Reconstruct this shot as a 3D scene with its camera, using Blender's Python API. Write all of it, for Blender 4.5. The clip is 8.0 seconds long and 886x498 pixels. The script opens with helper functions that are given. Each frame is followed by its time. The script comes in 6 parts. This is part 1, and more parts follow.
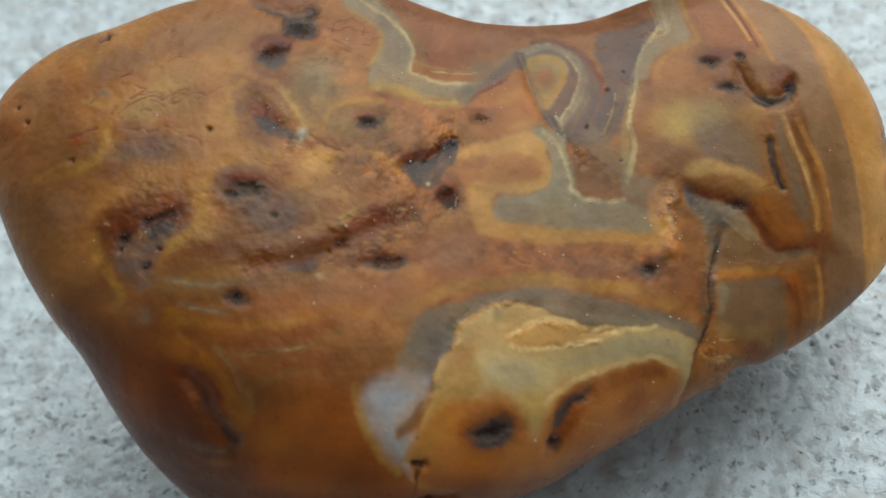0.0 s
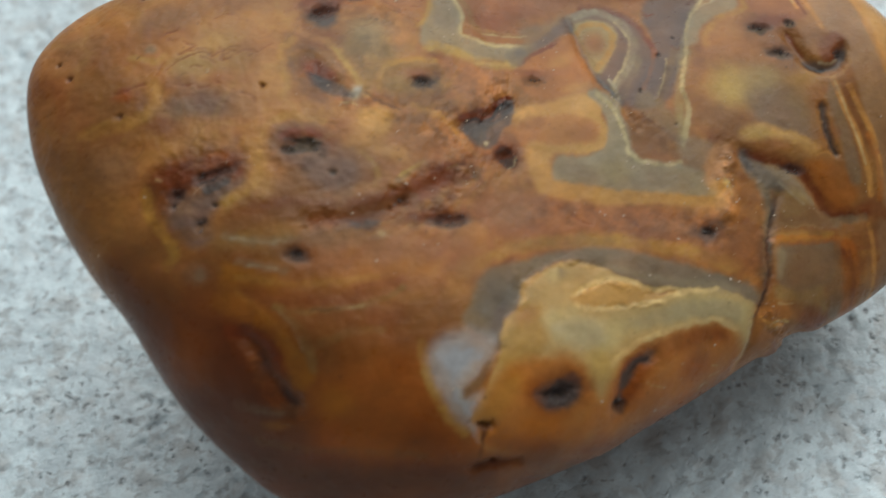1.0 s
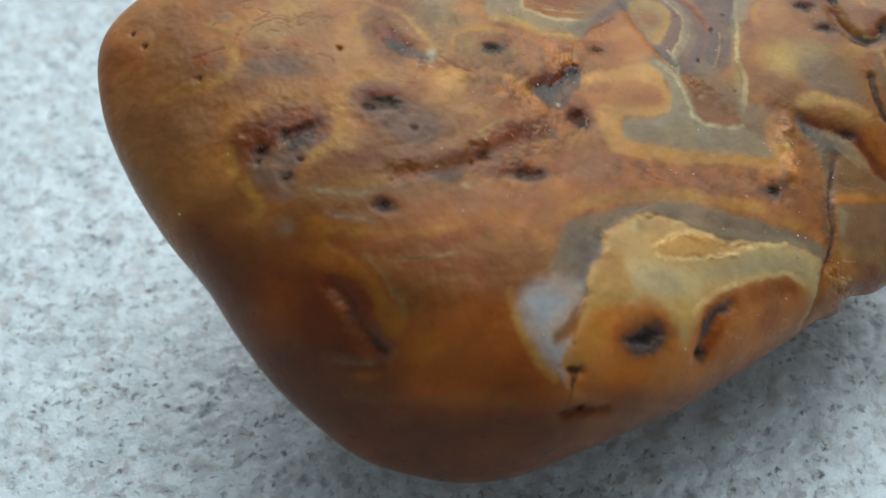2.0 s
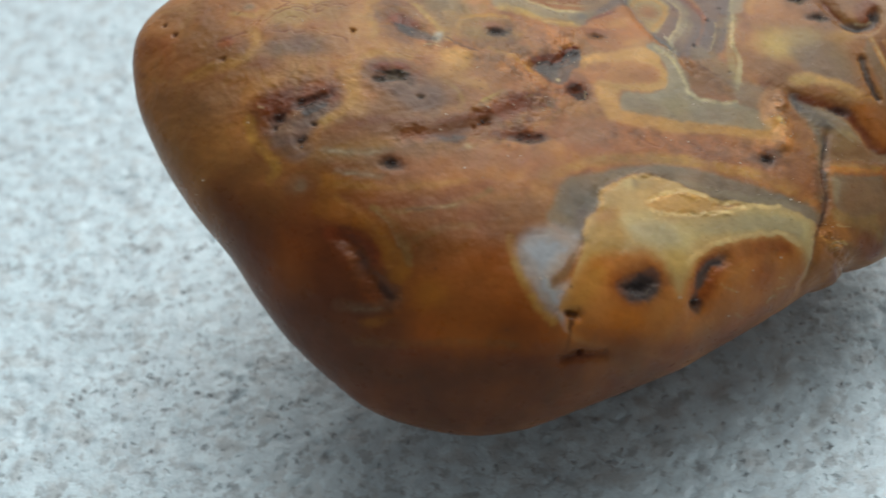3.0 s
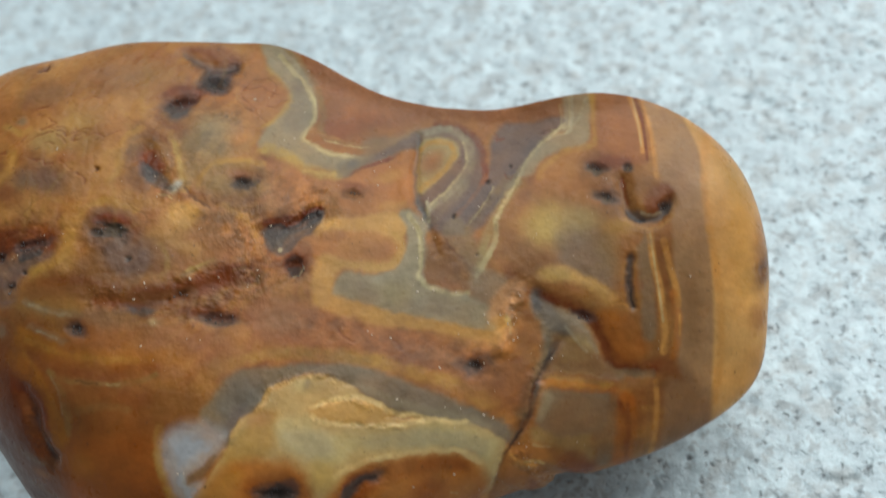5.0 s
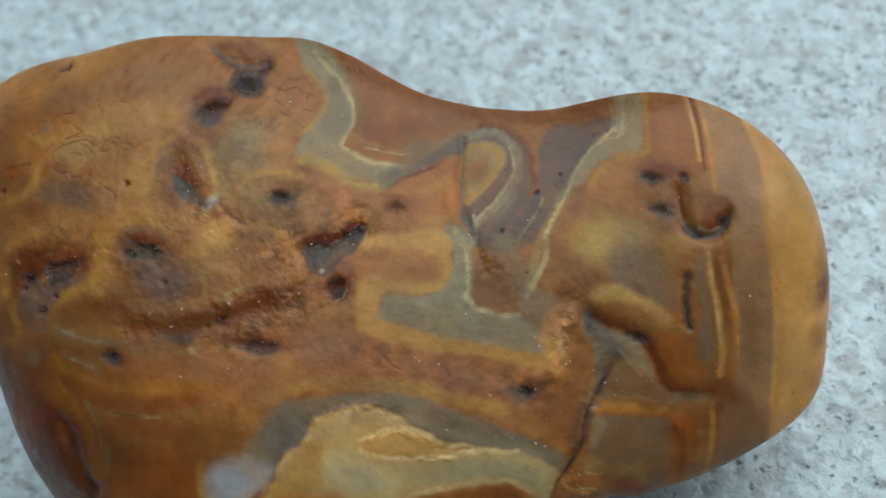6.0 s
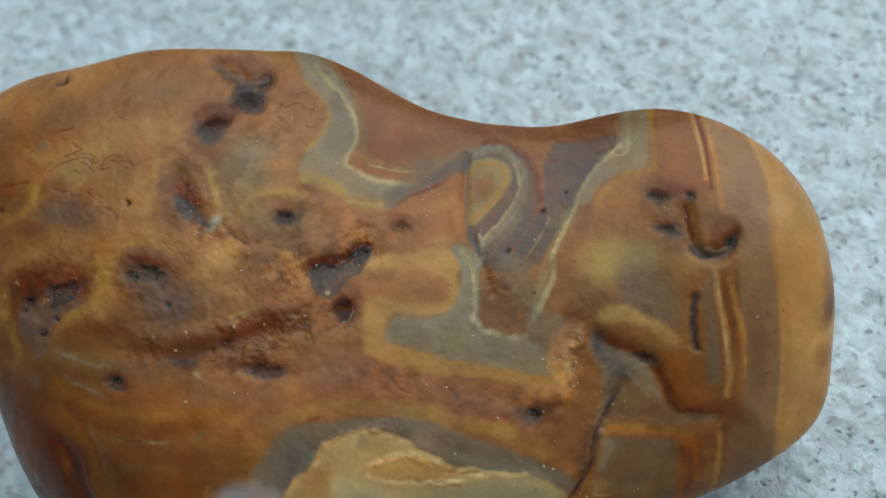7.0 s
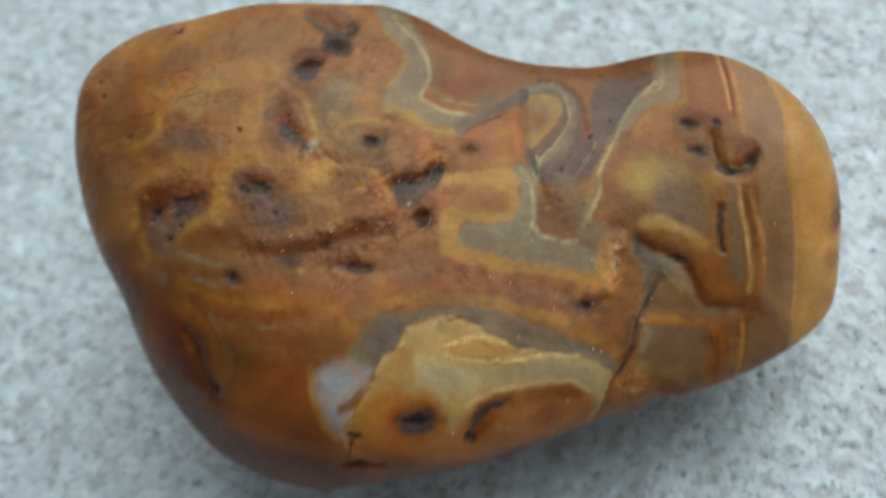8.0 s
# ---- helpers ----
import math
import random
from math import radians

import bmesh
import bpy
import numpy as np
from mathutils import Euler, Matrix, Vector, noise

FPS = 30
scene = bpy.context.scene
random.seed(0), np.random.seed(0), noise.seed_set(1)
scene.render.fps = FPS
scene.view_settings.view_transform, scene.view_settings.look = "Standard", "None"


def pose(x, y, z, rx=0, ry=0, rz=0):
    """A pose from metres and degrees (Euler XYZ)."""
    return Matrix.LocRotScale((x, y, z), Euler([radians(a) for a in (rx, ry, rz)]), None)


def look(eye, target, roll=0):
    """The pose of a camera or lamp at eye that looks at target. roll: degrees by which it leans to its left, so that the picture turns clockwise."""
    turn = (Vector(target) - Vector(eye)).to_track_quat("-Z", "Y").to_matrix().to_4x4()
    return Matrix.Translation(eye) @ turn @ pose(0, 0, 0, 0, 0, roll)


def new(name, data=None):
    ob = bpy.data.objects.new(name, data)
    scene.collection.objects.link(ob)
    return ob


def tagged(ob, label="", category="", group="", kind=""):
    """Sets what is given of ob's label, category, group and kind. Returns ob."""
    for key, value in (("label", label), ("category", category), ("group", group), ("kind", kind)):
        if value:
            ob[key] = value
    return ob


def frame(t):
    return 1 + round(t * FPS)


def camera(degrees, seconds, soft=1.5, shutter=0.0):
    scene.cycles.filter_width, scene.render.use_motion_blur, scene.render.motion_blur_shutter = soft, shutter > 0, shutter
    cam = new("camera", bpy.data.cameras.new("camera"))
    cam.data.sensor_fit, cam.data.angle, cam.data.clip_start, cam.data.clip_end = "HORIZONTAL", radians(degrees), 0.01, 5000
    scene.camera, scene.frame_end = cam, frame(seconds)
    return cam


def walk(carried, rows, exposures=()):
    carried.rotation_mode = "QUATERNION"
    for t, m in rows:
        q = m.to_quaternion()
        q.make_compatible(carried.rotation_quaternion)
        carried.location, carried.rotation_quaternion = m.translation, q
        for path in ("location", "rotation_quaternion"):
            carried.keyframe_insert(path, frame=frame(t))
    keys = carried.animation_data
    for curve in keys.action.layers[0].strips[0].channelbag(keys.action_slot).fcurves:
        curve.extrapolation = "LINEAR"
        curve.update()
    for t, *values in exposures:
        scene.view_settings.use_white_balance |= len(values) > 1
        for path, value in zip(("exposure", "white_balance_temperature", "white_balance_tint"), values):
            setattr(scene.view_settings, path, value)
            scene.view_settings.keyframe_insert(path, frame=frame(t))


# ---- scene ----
cam = camera(39.1, 8.0, soft=1.5, shutter=0.4)
cam.data.dof.use_dof, cam.data.dof.focus_distance, cam.data.dof.aperture_fstop = True, 0.095, 32.0
METRES, EYE, TILT, LEAN, TURN = 0.14, 0.098, -56.75, 7.05, 0.0
ROWS = [
    (0.0, 0.0, 0.0, 0.0, 0.0, 0.0, -0.0),
    (0.5, -0.0073, 0.0106, 0.0045, -0.48, -0.01, -0.13),
    (1.0, -0.0578, 0.0155, -0.0335, -2.63, 1.26, -0.08),
    (1.5, -0.117, 0.0151, -0.0891, -4.67, 4.24, -0.25),
    (1.7, -0.1233, 0.0184, -0.0843, -5.24, 4.07, 0.17),
    (2.8, -0.1283, -0.0018, -0.1838, -3.53, 11.31, 1.77),
    (3.0, -0.1008, -0.0083, -0.1874, -2.33, 11.13, 1.04),
    (3.5, -0.0038, -0.0446, -0.1636, 1.13, 8.58, -1.99),
    (4.0, 0.1079, -0.0363, -0.1068, 4.44, 6.19, -4.06),
    (4.5, 0.186, -0.0237, -0.0404, 8.07, 1.77, -6.52),
    (5.0, 0.2021, -0.0108, 0.0681, 10.83, -1.76, -8.9),
    (5.2, 0.201, -0.008, 0.0919, 11.19, -2.78, -9.41),
    (6.3, 0.1431, 0.0154, 0.1451, 10.25, -8.14, -8.7),
    (6.5, 0.1368, 0.0085, 0.148, 9.65, -7.76, -8.94),
    (7.0, 0.1355, 0.0225, 0.1579, 9.39, -8.49, -8.79),
    (7.5, 0.1323, 0.021, 0.1574, 9.99, -8.51, -8.54),
    (8.0, 0.1347, -0.1013, 0.1159, 10.23, -8.17, -8.44),
]
walk(cam, [(t, pose(0, 0, EYE, TILT, LEAN, TURN) @ pose(METRES * x, METRES * y, METRES * z, 90 + pitch, roll, yaw)) for t, x, y, z, yaw, pitch, roll in ROWS], exposures=[(0.0, -0.23, 6600, 8), (1.0, -0.23, 6600, 8), (1.5, -0.1, 6250, 7), (4.0, -0.08, 6450, 7), (5.0, -0.12, 6400, 6), (6.4, -0.47, 6050, 3), (7.6, -0.47, 6050, 3), (8.0, -0.31, 6400, 6)])

# ---- sky and light: a bright overcast sky, clearest behind the stone ----
SUN_ELEVATION, SUN_ROTATION = 52.0, 20.0
world = bpy.data.worlds.new("sky")
scene.world = world
world.use_nodes = True
sky = world.node_tree.nodes.new("ShaderNodeTexSky")
sky.sky_type, sky.sun_disc = "NISHITA", False
sky.sun_elevation, sky.sun_rotation = radians(SUN_ELEVATION), radians(SUN_ROTATION)
sky.air_density, sky.dust_density, sky.ozone_density = 1.0, 4.0, 1.0
cloud_cover = world.node_tree.nodes.new("ShaderNodeHueSaturation")
cloud_cover.inputs["Saturation"].default_value = 0.1
world.node_tree.links.new(sky.outputs[0], cloud_cover.inputs["Color"])
world.node_tree.links.new(cloud_cover.outputs[0], world.node_tree.nodes["Background"].inputs[0])
world.node_tree.nodes["Background"].inputs[1].default_value = 0.1
sun = new("sun", bpy.data.lights.new("sun", "SUN"))
sun.data.energy, sun.data.angle, sun.data.color = 2.43, radians(74), (0.985, 1.0, 1.0)
aim = Vector((math.sin(radians(SUN_ROTATION)) * math.cos(radians(SUN_ELEVATION)), math.cos(radians(SUN_ROTATION)) * math.cos(radians(SUN_ELEVATION)), math.sin(radians(SUN_ELEVATION))))
sun.matrix_world = look(aim, (0, 0, 0))


# ---- materials ----
class Nodes:
    """A small builder for node materials."""

    def __init__(self, name):
        self.mat = bpy.data.materials.new(name)
        self.mat.use_nodes = True
        self.tree = self.mat.node_tree
        self.shader = self.tree.nodes["Principled BSDF"]

    def add(self, kind, **values):
        node = self.tree.nodes.new("ShaderNode" + kind)
        for key, value in values.items():
            if key in node.inputs:
                self.put(node.inputs[key], value)
        return node

    def put(self, socket, value):
        if isinstance(value, bpy.types.NodeSocket):
            self.tree.links.new(value, socket)
        else:
            socket.default_value = value

    def mix(self, factor, a, b, blend="MIX"):
        node = self.tree.nodes.new("ShaderNodeMix")
        node.data_type, node.blend_type = "RGBA", blend
        self.put(node.inputs[0], factor), self.put(node.inputs[6], a), self.put(node.inputs[7], b)
        return node.outputs[2]

    def ramp(self, value, *stops):
        node = self.tree.nodes.new("ShaderNodeValToRGB")
        while len(node.color_ramp.elements) < len(stops):
            node.color_ramp.elements.new(0.5)
        for element, (at, c) in zip(node.color_ramp.elements, stops):
            element.position, element.color = at, (c, c, c, 1)
        self.put(node.inputs[0], value)
        return node.outputs[0]

    def place(self):
        return self.tree.nodes.new("ShaderNodeTexCoord").outputs["Object"]

    def noise(self, place, scale, detail=3.0, rough=0.55):
        return self.add("TexNoise", Vector=place, Scale=scale, Detail=detail, Roughness=rough).outputs[0]

    def bump(self, height, strength, distance):
        node = self.add("Bump", Height=height, Strength=strength, Distance=distance)
        self.put(self.shader.inputs["Normal"], node.outputs[0])


def linear(r, g, b):
    return tuple(((c / 255 + 0.055) / 1.055) ** 2.4 if c > 10 else c / 255 / 12.92 for c in (r, g, b))


def make_agate():
    """Waxy, water-worn agate: the banding comes with the mesh, the grain and the pin pricks from here."""
    n = Nodes("agate")
    place = n.place()
    band = n.add("VertexColor")
    band.layer_name = "mineral"
    wear = n.add("Attribute")
    wear.attribute_name = "hollow"
    cloud = n.ramp(n.noise(place, 260, 4), (0.3, 0.82), (0.7, 1.15))
    grain = n.ramp(n.noise(place, 2400, 3, 0.7), (0.3, 0.96), (0.7, 1.035))
    colour = n.mix(1.0, n.mix(1.0, band.outputs[0], cloud, "MULTIPLY"), grain, "MULTIPLY")
    prick = n.mix(1.0, n.ramp(n.noise(place, 2600, 2, 0.5), (0.68, 0.0), (0.74, 0.55)), n.ramp(n.noise(place, 300, 2), (0.5, 0.0), (0.6, 1.0)), "MULTIPLY")
    colour = n.mix(prick, colour, (0.05, 0.025, 0.012, 1))
    n.put(n.shader.inputs["Base Color"], colour)
    rough = n.ramp(n.noise(place, 900, 4), (0.3, 0.24), (0.7, 0.42))
    n.put(n.shader.inputs["Roughness"], n.mix(wear.outputs["Fac"], rough, (0.75, 0.75, 0.75, 1)))
    n.shader.inputs["IOR"].default_value = 1.5
    n.put(n.shader.inputs["Specular IOR Level"], 0.19)
    n.shader.inputs["Subsurface Weight"].default_value = 0.12
    n.shader.inputs["Subsurface Radius"].default_value = (1.0, 0.45, 0.15)
    n.shader.inputs["Subsurface Scale"].default_value = 0.0012
    fine = n.add("Math", **{})
    fine.operation = "MULTIPLY_ADD"
    n.put(fine.inputs[0], n.noise(place, 4200, 3)), n.put(fine.inputs[1], 0.2), n.put(fine.inputs[2], n.noise(place, 1000, 5, 0.6))
    n.bump(fine.outputs[0], 0.34, 0.0002)
    return n.mat


def make_quartz():
    """Milky quartz that passes into the agate round it."""
    n = Nodes("quartz")
    place = n.place()
    band = n.add("VertexColor")
    band.layer_name = "mineral"
    body = n.add("Attribute")
    body.attribute_name = "body"
    cloud = n.ramp(n.noise(place, 260, 4), (0.3, 0.82), (0.7, 1.15))
    milk = n.ramp(n.noise(place, 420, 4), (0.3, 0.20), (0.7, 0.40))
    milk = n.mix(1.0, milk, (0.93, 0.95, 0.97, 1), "MULTIPLY")
    n.put(n.shader.inputs["Base Color"], n.mix(body.outputs["Fac"], n.mix(1.0, band.outputs[0], cloud, "MULTIPLY"), milk))
    n.shader.inputs["Roughness"].default_value = 0.34
    n.put(n.shader.inputs["Specular IOR Level"], 0.2)
    n.bump(n.noise(place, 1500, 4), 0.15, 0.0002)
    return n.mat


def make_glint():
    """Pale, smooth flecks that stand in for glints."""
    n = Nodes("grain")
    n.put(n.shader.inputs["Base Color"], n.mix(n.noise(n.place(), 700, 1), (0.42, 0.30, 0.19, 1), (0.60, 0.52, 0.42, 1)))
    n.shader.inputs["Roughness"].default_value = 0.2
    return n.mat


def make_druse():
    """Smoky, glinting crystal points."""
    n = Nodes("druse")
    place = n.place()
    n.put(n.shader.inputs["Base Color"], n.mix(n.noise(place, 3000, 2), (0.06, 0.056, 0.054, 1), (0.13, 0.12, 0.115, 1)))
    n.shader.inputs["Roughness"].default_value = 0.45
    return n.mat


def make_granite():
    """Pale worn granite: milky feldspar, grey quartz, weathered pinholes and black mica."""
    n = Nodes("granite")
    place = n.place()
    warp = n.add("VectorMath")
    warp.operation = "MULTIPLY_ADD"
    n.put(warp.inputs[0], n.add("TexNoise", Vector=place, Scale=1100.0, Detail=3.0, Roughness=0.65).outputs[1])
    n.put(warp.inputs[1], (0.0015, 0.0015, 0.0015)), n.put(warp.inputs[2], place)
    bent = warp.outputs[0]
    cloud = n.noise(bent, 520, 3, 0.55)
    colour = n.mix(n.ramp(cloud, (0.36, 0.0), (0.60, 1.0)), (0.60, 0.61, 0.62, 1), (0.77, 0.78, 0.78, 1))
    milky = n.ramp(n.noise(bent, 260, 3), (0.5, 0.0), (0.64, 0.6))
    colour = n.mix(milky, colour, (0.85, 0.86, 0.86, 1))
    rusty = n.ramp(n.noise(place, 330, 3), (0.52, 0.0), (0.66, 0.7))
    colour = n.mix(rusty, colour, (0.52, 0.46, 0.43, 1))
    smoky = n.ramp(n.noise(bent, 900, 2, 0.5), (0.55, 0.0), (0.66, 0.75))
    colour = n.mix(smoky, colour, (0.36, 0.34, 0.335, 1))
    blotch = n.ramp(n.noise(place, 70, 3), (0.3, 0.92), (0.7, 1.04))
    colour = n.mix(1.0, colour, blotch, "MULTIPLY")
    cluster = n.ramp(n.noise(place, 240, 2), (0.42, 0.15), (0.6, 1.0))
    # Pinholes of two sizes, each its own depth.
    height = n.noise(bent, 750, 3, 0.5)
    for scale, reach, share, dark in ((560.0, 0.2, 0.5, 0.85), (1250.0, 0.36, 0.42, 1.0)):
        hole = n.add("TexVoronoi", Vector=bent, Scale=scale, Randomness=1.0)
        kept = n.ramp(n.add("SeparateColor", Color=hole.outputs[1]).outputs[0], (share, 0.0), (share + 0.3, 1.0))
        mark = n.mix(1.0, n.mix(1.0, n.ramp(hole.outputs[0], (0.08, 1.0), (reach, 0.0)), kept, "MULTIPLY"), cluster, "MULTIPLY")
        colour = n.mix(n.mix(1.0, mark, (dark, dark, dark, 1), "MULTIPLY"), colour, (0.11, 0.11, 0.115, 1))
        sink = n.add("Math")
        sink.operation = "MULTIPLY_ADD"
        n.put(sink.inputs[0], mark), n.put(sink.inputs[1], -3.0), n.put(sink.inputs[2], height)
        height = sink.outputs[0]
    grain = n.ramp(n.noise(place, 3000, 2), (0.3, 0.93), (0.7, 1.05))
    colour = n.mix(1.0, colour, grain, "MULTIPLY")
    colour = n.mix(1.0, colour, (0.65, 0.81, 0.875, 1), "MULTIPLY")
    n.put(n.shader.inputs["Base Color"], colour)
    n.put(n.shader.inputs["Roughness"], n.ramp(n.noise(place, 1500, 2), (0.3, 0.34), (0.7, 0.52)))
    n.shader.inputs["IOR"].default_value = 1.6
    n.put(n.shader.inputs["Specular IOR Level"], 0.65)
    # Sheen, put in to imitate the stronger light on the far paving.
    n.shader.inputs["Sheen Weight"].default_value = 0.7
    n.shader.inputs["Sheen Roughness"].default_value = 0.55
    n.bump(height, 0.42, 0.0006)
    return n.mat


AGATE, QUARTZ, GLINT, DRUSE, GRANITE = make_agate(), make_quartz(), make_glint(), make_druse(), make_granite()


def part(name, bm, material, parent=None, label=""):
    data = bpy.data.meshes.new(name)
    bm.to_mesh(data)
    bm.free()
    data.materials.append(material)
    data.polygons.foreach_set("use_smooth", np.ones(len(data.polygons), bool))
    ob = new(name, data)
    ob.parent = parent
    return tagged(ob, label)


def grid_mesh(name, verts, faces, material):
    """A mesh object from arrays of corners and of four-sided faces."""
    data = bpy.data.meshes.new(name)
    data.vertices.add(len(verts)), data.loops.add(faces.size), data.polygons.add(len(faces))
    data.vertices.foreach_set("co", np.ascontiguousarray(verts, np.float32).ravel())
    data.loops.foreach_set("vertex_index", faces.astype(np.int32).ravel())
    data.polygons.foreach_set("loop_start", np.arange(0, faces.size, 4, dtype=np.int32))
    data.polygons.foreach_set("use_smooth", np.ones(len(faces), bool))
    data.update(calc_edges=True)
    data.materials.append(material)
    return new(name, data)


def value_noise(x, y, cell, seed):
    """Smooth random values from -1 to 1 on a lattice of that cell size."""
    table = np.random.default_rng(seed).uniform(-1, 1, (256, 256))
    gx, gy = x / cell + 1000, y / cell + 1000
    ix, iy = np.floor(gx).astype(int), np.floor(gy).astype(int)
    fx, fy = gx - ix, gy - iy
    fx, fy = fx * fx * (3 - 2 * fx), fy * fy * (3 - 2 * fy)
    at = lambda a, b: table[(ix + a) % 256, (iy + b) % 256]
    return (at(0, 0) * (1 - fx) + at(1, 0) * fx) * (1 - fy) + (at(0, 1) * (1 - fx) + at(1, 1) * fx) * fy


def layered(x, y, cell, seed, octaves=3, fall=0.5):
    return sum(fall**k * value_noise(x, y, cell / 2**k, seed + k) for k in range(octaves))


# ---- the granite paving under everything ----
def spread(lo, hi, step, far):
    """Even steps from lo to hi, then ever wider ones out to far on both sides."""
    out, gap, reach = [], step, 0.0
    while reach < far:
        gap *= 1.35
        reach += gap
        out.append(reach)
    return np.concatenate([lo - np.array(out[::-1]), np.arange(lo, hi, step), hi + np.array(out)])


def build_ground():
    gx, gy = np.meshgrid(spread(-90, 85, 0.28, 60000), spread(-15, 150, 0.28, 60000), indexing="ij")
    near = (np.abs(gx) < 400) & (np.abs(gy) < 500)
    x, y = np.where(near, gx, 0), np.where(near, gy, 0)
    a, b = 0.82 * x + 0.57 * y, 0.82 * y - 0.57 * x  # the grain lies askew
    z = 0.10 * layered(a, b, 3.2, 11) + 0.05 * layered(b - a, a + b, 1.7, 21, 2)
    hole = np.clip(value_noise(a, b, 0.75, 31) + 0.4 * value_noise(x, y, 4.0, 33) - 0.72, 0, None)
    z -= 0.7 * hole + 0.10
    z = np.where(near, z, -0.1)
    nx, ny = gx.shape
    verts = np.stack([gx, gy, z], -1).reshape(-1, 3) / 1000
    i, j = np.meshgrid(np.arange(nx - 1), np.arange(ny - 1), indexing="ij")
    a = (i * ny + j).ravel()
    ob = grid_mesh("ground", verts, np.stack([a, a + ny, a + ny + 1, a + 1], -1), GRANITE)
    return tagged(ob, "pale grey granite paving with dark mineral specks", "paving", kind="structure")


build_ground()

# ---- the stone: a water-worn agate pebble, in millimetres ----
# u runs along the pebble, v across it, w out of its banded face.
OUTLINE = [36.66, 37.38, 37.64, 36.98, 34.43, 29.99, 23.16, 20.25, 18.96, 18.62, 19.31, 20.74, 22.31, 23.39, 25.13, 27.53, 29.85, 33.17, 34.86, 33.4, 30.93, 28.55, 26.51, 25.75, 25.36, 25.0, 24.82, 24.06, 23.18, 21.96, 20.57, 19.7, 19.32, 19.4, 19.6, 20.3, 21.52, 23.48, 27.46, 32.36]
RIM = [-96.03, -2.48, -4.42]
FACE = [9.03, -4.09, -5.67, -1.96, -1.92, -0.51, 2.48, 5.3, 5.21, -1.04, 0.28, 5.89, 4.37, -6.21, -3.8]
BACK = [15.99, -0.53, -4.0, 0.45, 0.99, 0.7]
FACE_POWER, BACK_POWER, MIDDLE = 3.0, 3.18, (-1.0, 0.0)
# The broken ledge below the crack: degrees, half width, millimetres.
BREAKS = [(334.2, 1.3, 0.35), (338.6, 1.8, -0.8)]
RINGS, SPOKES, BACK_RINGS = 440, 1900, 70


def radius(angle):
    """The outline's radius at an angle: a smooth closed curve through the even spokes of OUTLINE."""
    k, n = np.array(OUTLINE), len(OUTLINE)
    x = (angle / (2 * np.pi) * n) % n
    i, f = np.floor(x).astype(int), x % 1
    a, b, c, d = k[(i - 1) % n], k[i % n], k[(i + 1) % n], k[(i + 2) % n]
    return 0.5 * (2 * b + (c - a) * f + (2 * a - 5 * b + 4 * c - d) * f**2 + (3 * b - a - 3 * c + d) * f**3)


def broken(angle):
    return sum(out * np.exp(-((((angle - radians(at) + np.pi) % (2 * np.pi) - np.pi) / radians(width)) ** 4)) for at, width, out in BREAKS)


def swell(u, v, terms):
    a, b = u / 30, v / 20
    powers = [1 + 0 * a, a, b, a * a, a * b, b * b, a**3, a * a * b, a * b * b, b**3, a**4, a**3 * b, a * a * b * b, a * b**3, b**4]
    high = sum(c * p for c, p in zip(terms, powers))
    return 0.5 * (high + np.sqrt(high**2 + 0.5))  # never dips below the rim


def pebble_half(rings, front):
    s = np.sin(np.arange(1, rings + 1) / rings * np.pi / 2)
    s, angle = np.meshgrid(s, np.arange(SPOKES) / SPOKES * 2 * np.pi, indexing="ij")
    r = s * radius(angle) + s**12 * broken(angle)
    u, v = MIDDLE[0] + r * np.cos(angle), MIDDLE[1] + r * np.sin(angle)
    rim = RIM[0] + RIM[1] * u / 30 + RIM[2] * v / 20
    depth = np.sqrt(np.clip(1 - s ** (FACE_POWER if front else BACK_POWER), 0, None))
    return np.stack([u, v, rim + depth * swell(u, v, FACE) if front else rim - depth * swell(u, v, BACK)], -1)


FRONT, REAR = pebble_half(RINGS, True), pebble_half(BACK_RINGS, False)
U0, V0 = FRONT[..., 0].ravel(), FRONT[..., 1].ravel()
# The mineral edges wander a little.
U = U0 + 0.09 * layered(U0, V0, 2.4, 41) + 0.07 * layered(U0, V0, 0.7, 45, 3) + 0.05 * layered(U0, V0, 0.3, 47, 2)
V = V0 + 0.09 * layered(U0, V0, 2.4, 51) + 0.07 * layered(U0, V0, 0.7, 55, 3) + 0.05 * layered(U0, V0, 0.3, 57, 2)


def deepened(rgb):
    """Water-worn agate is a little fuller in colour than dry."""
    return np.clip(rgb.mean() + 1.05 * (rgb - rgb.mean()), 0.006, 1)


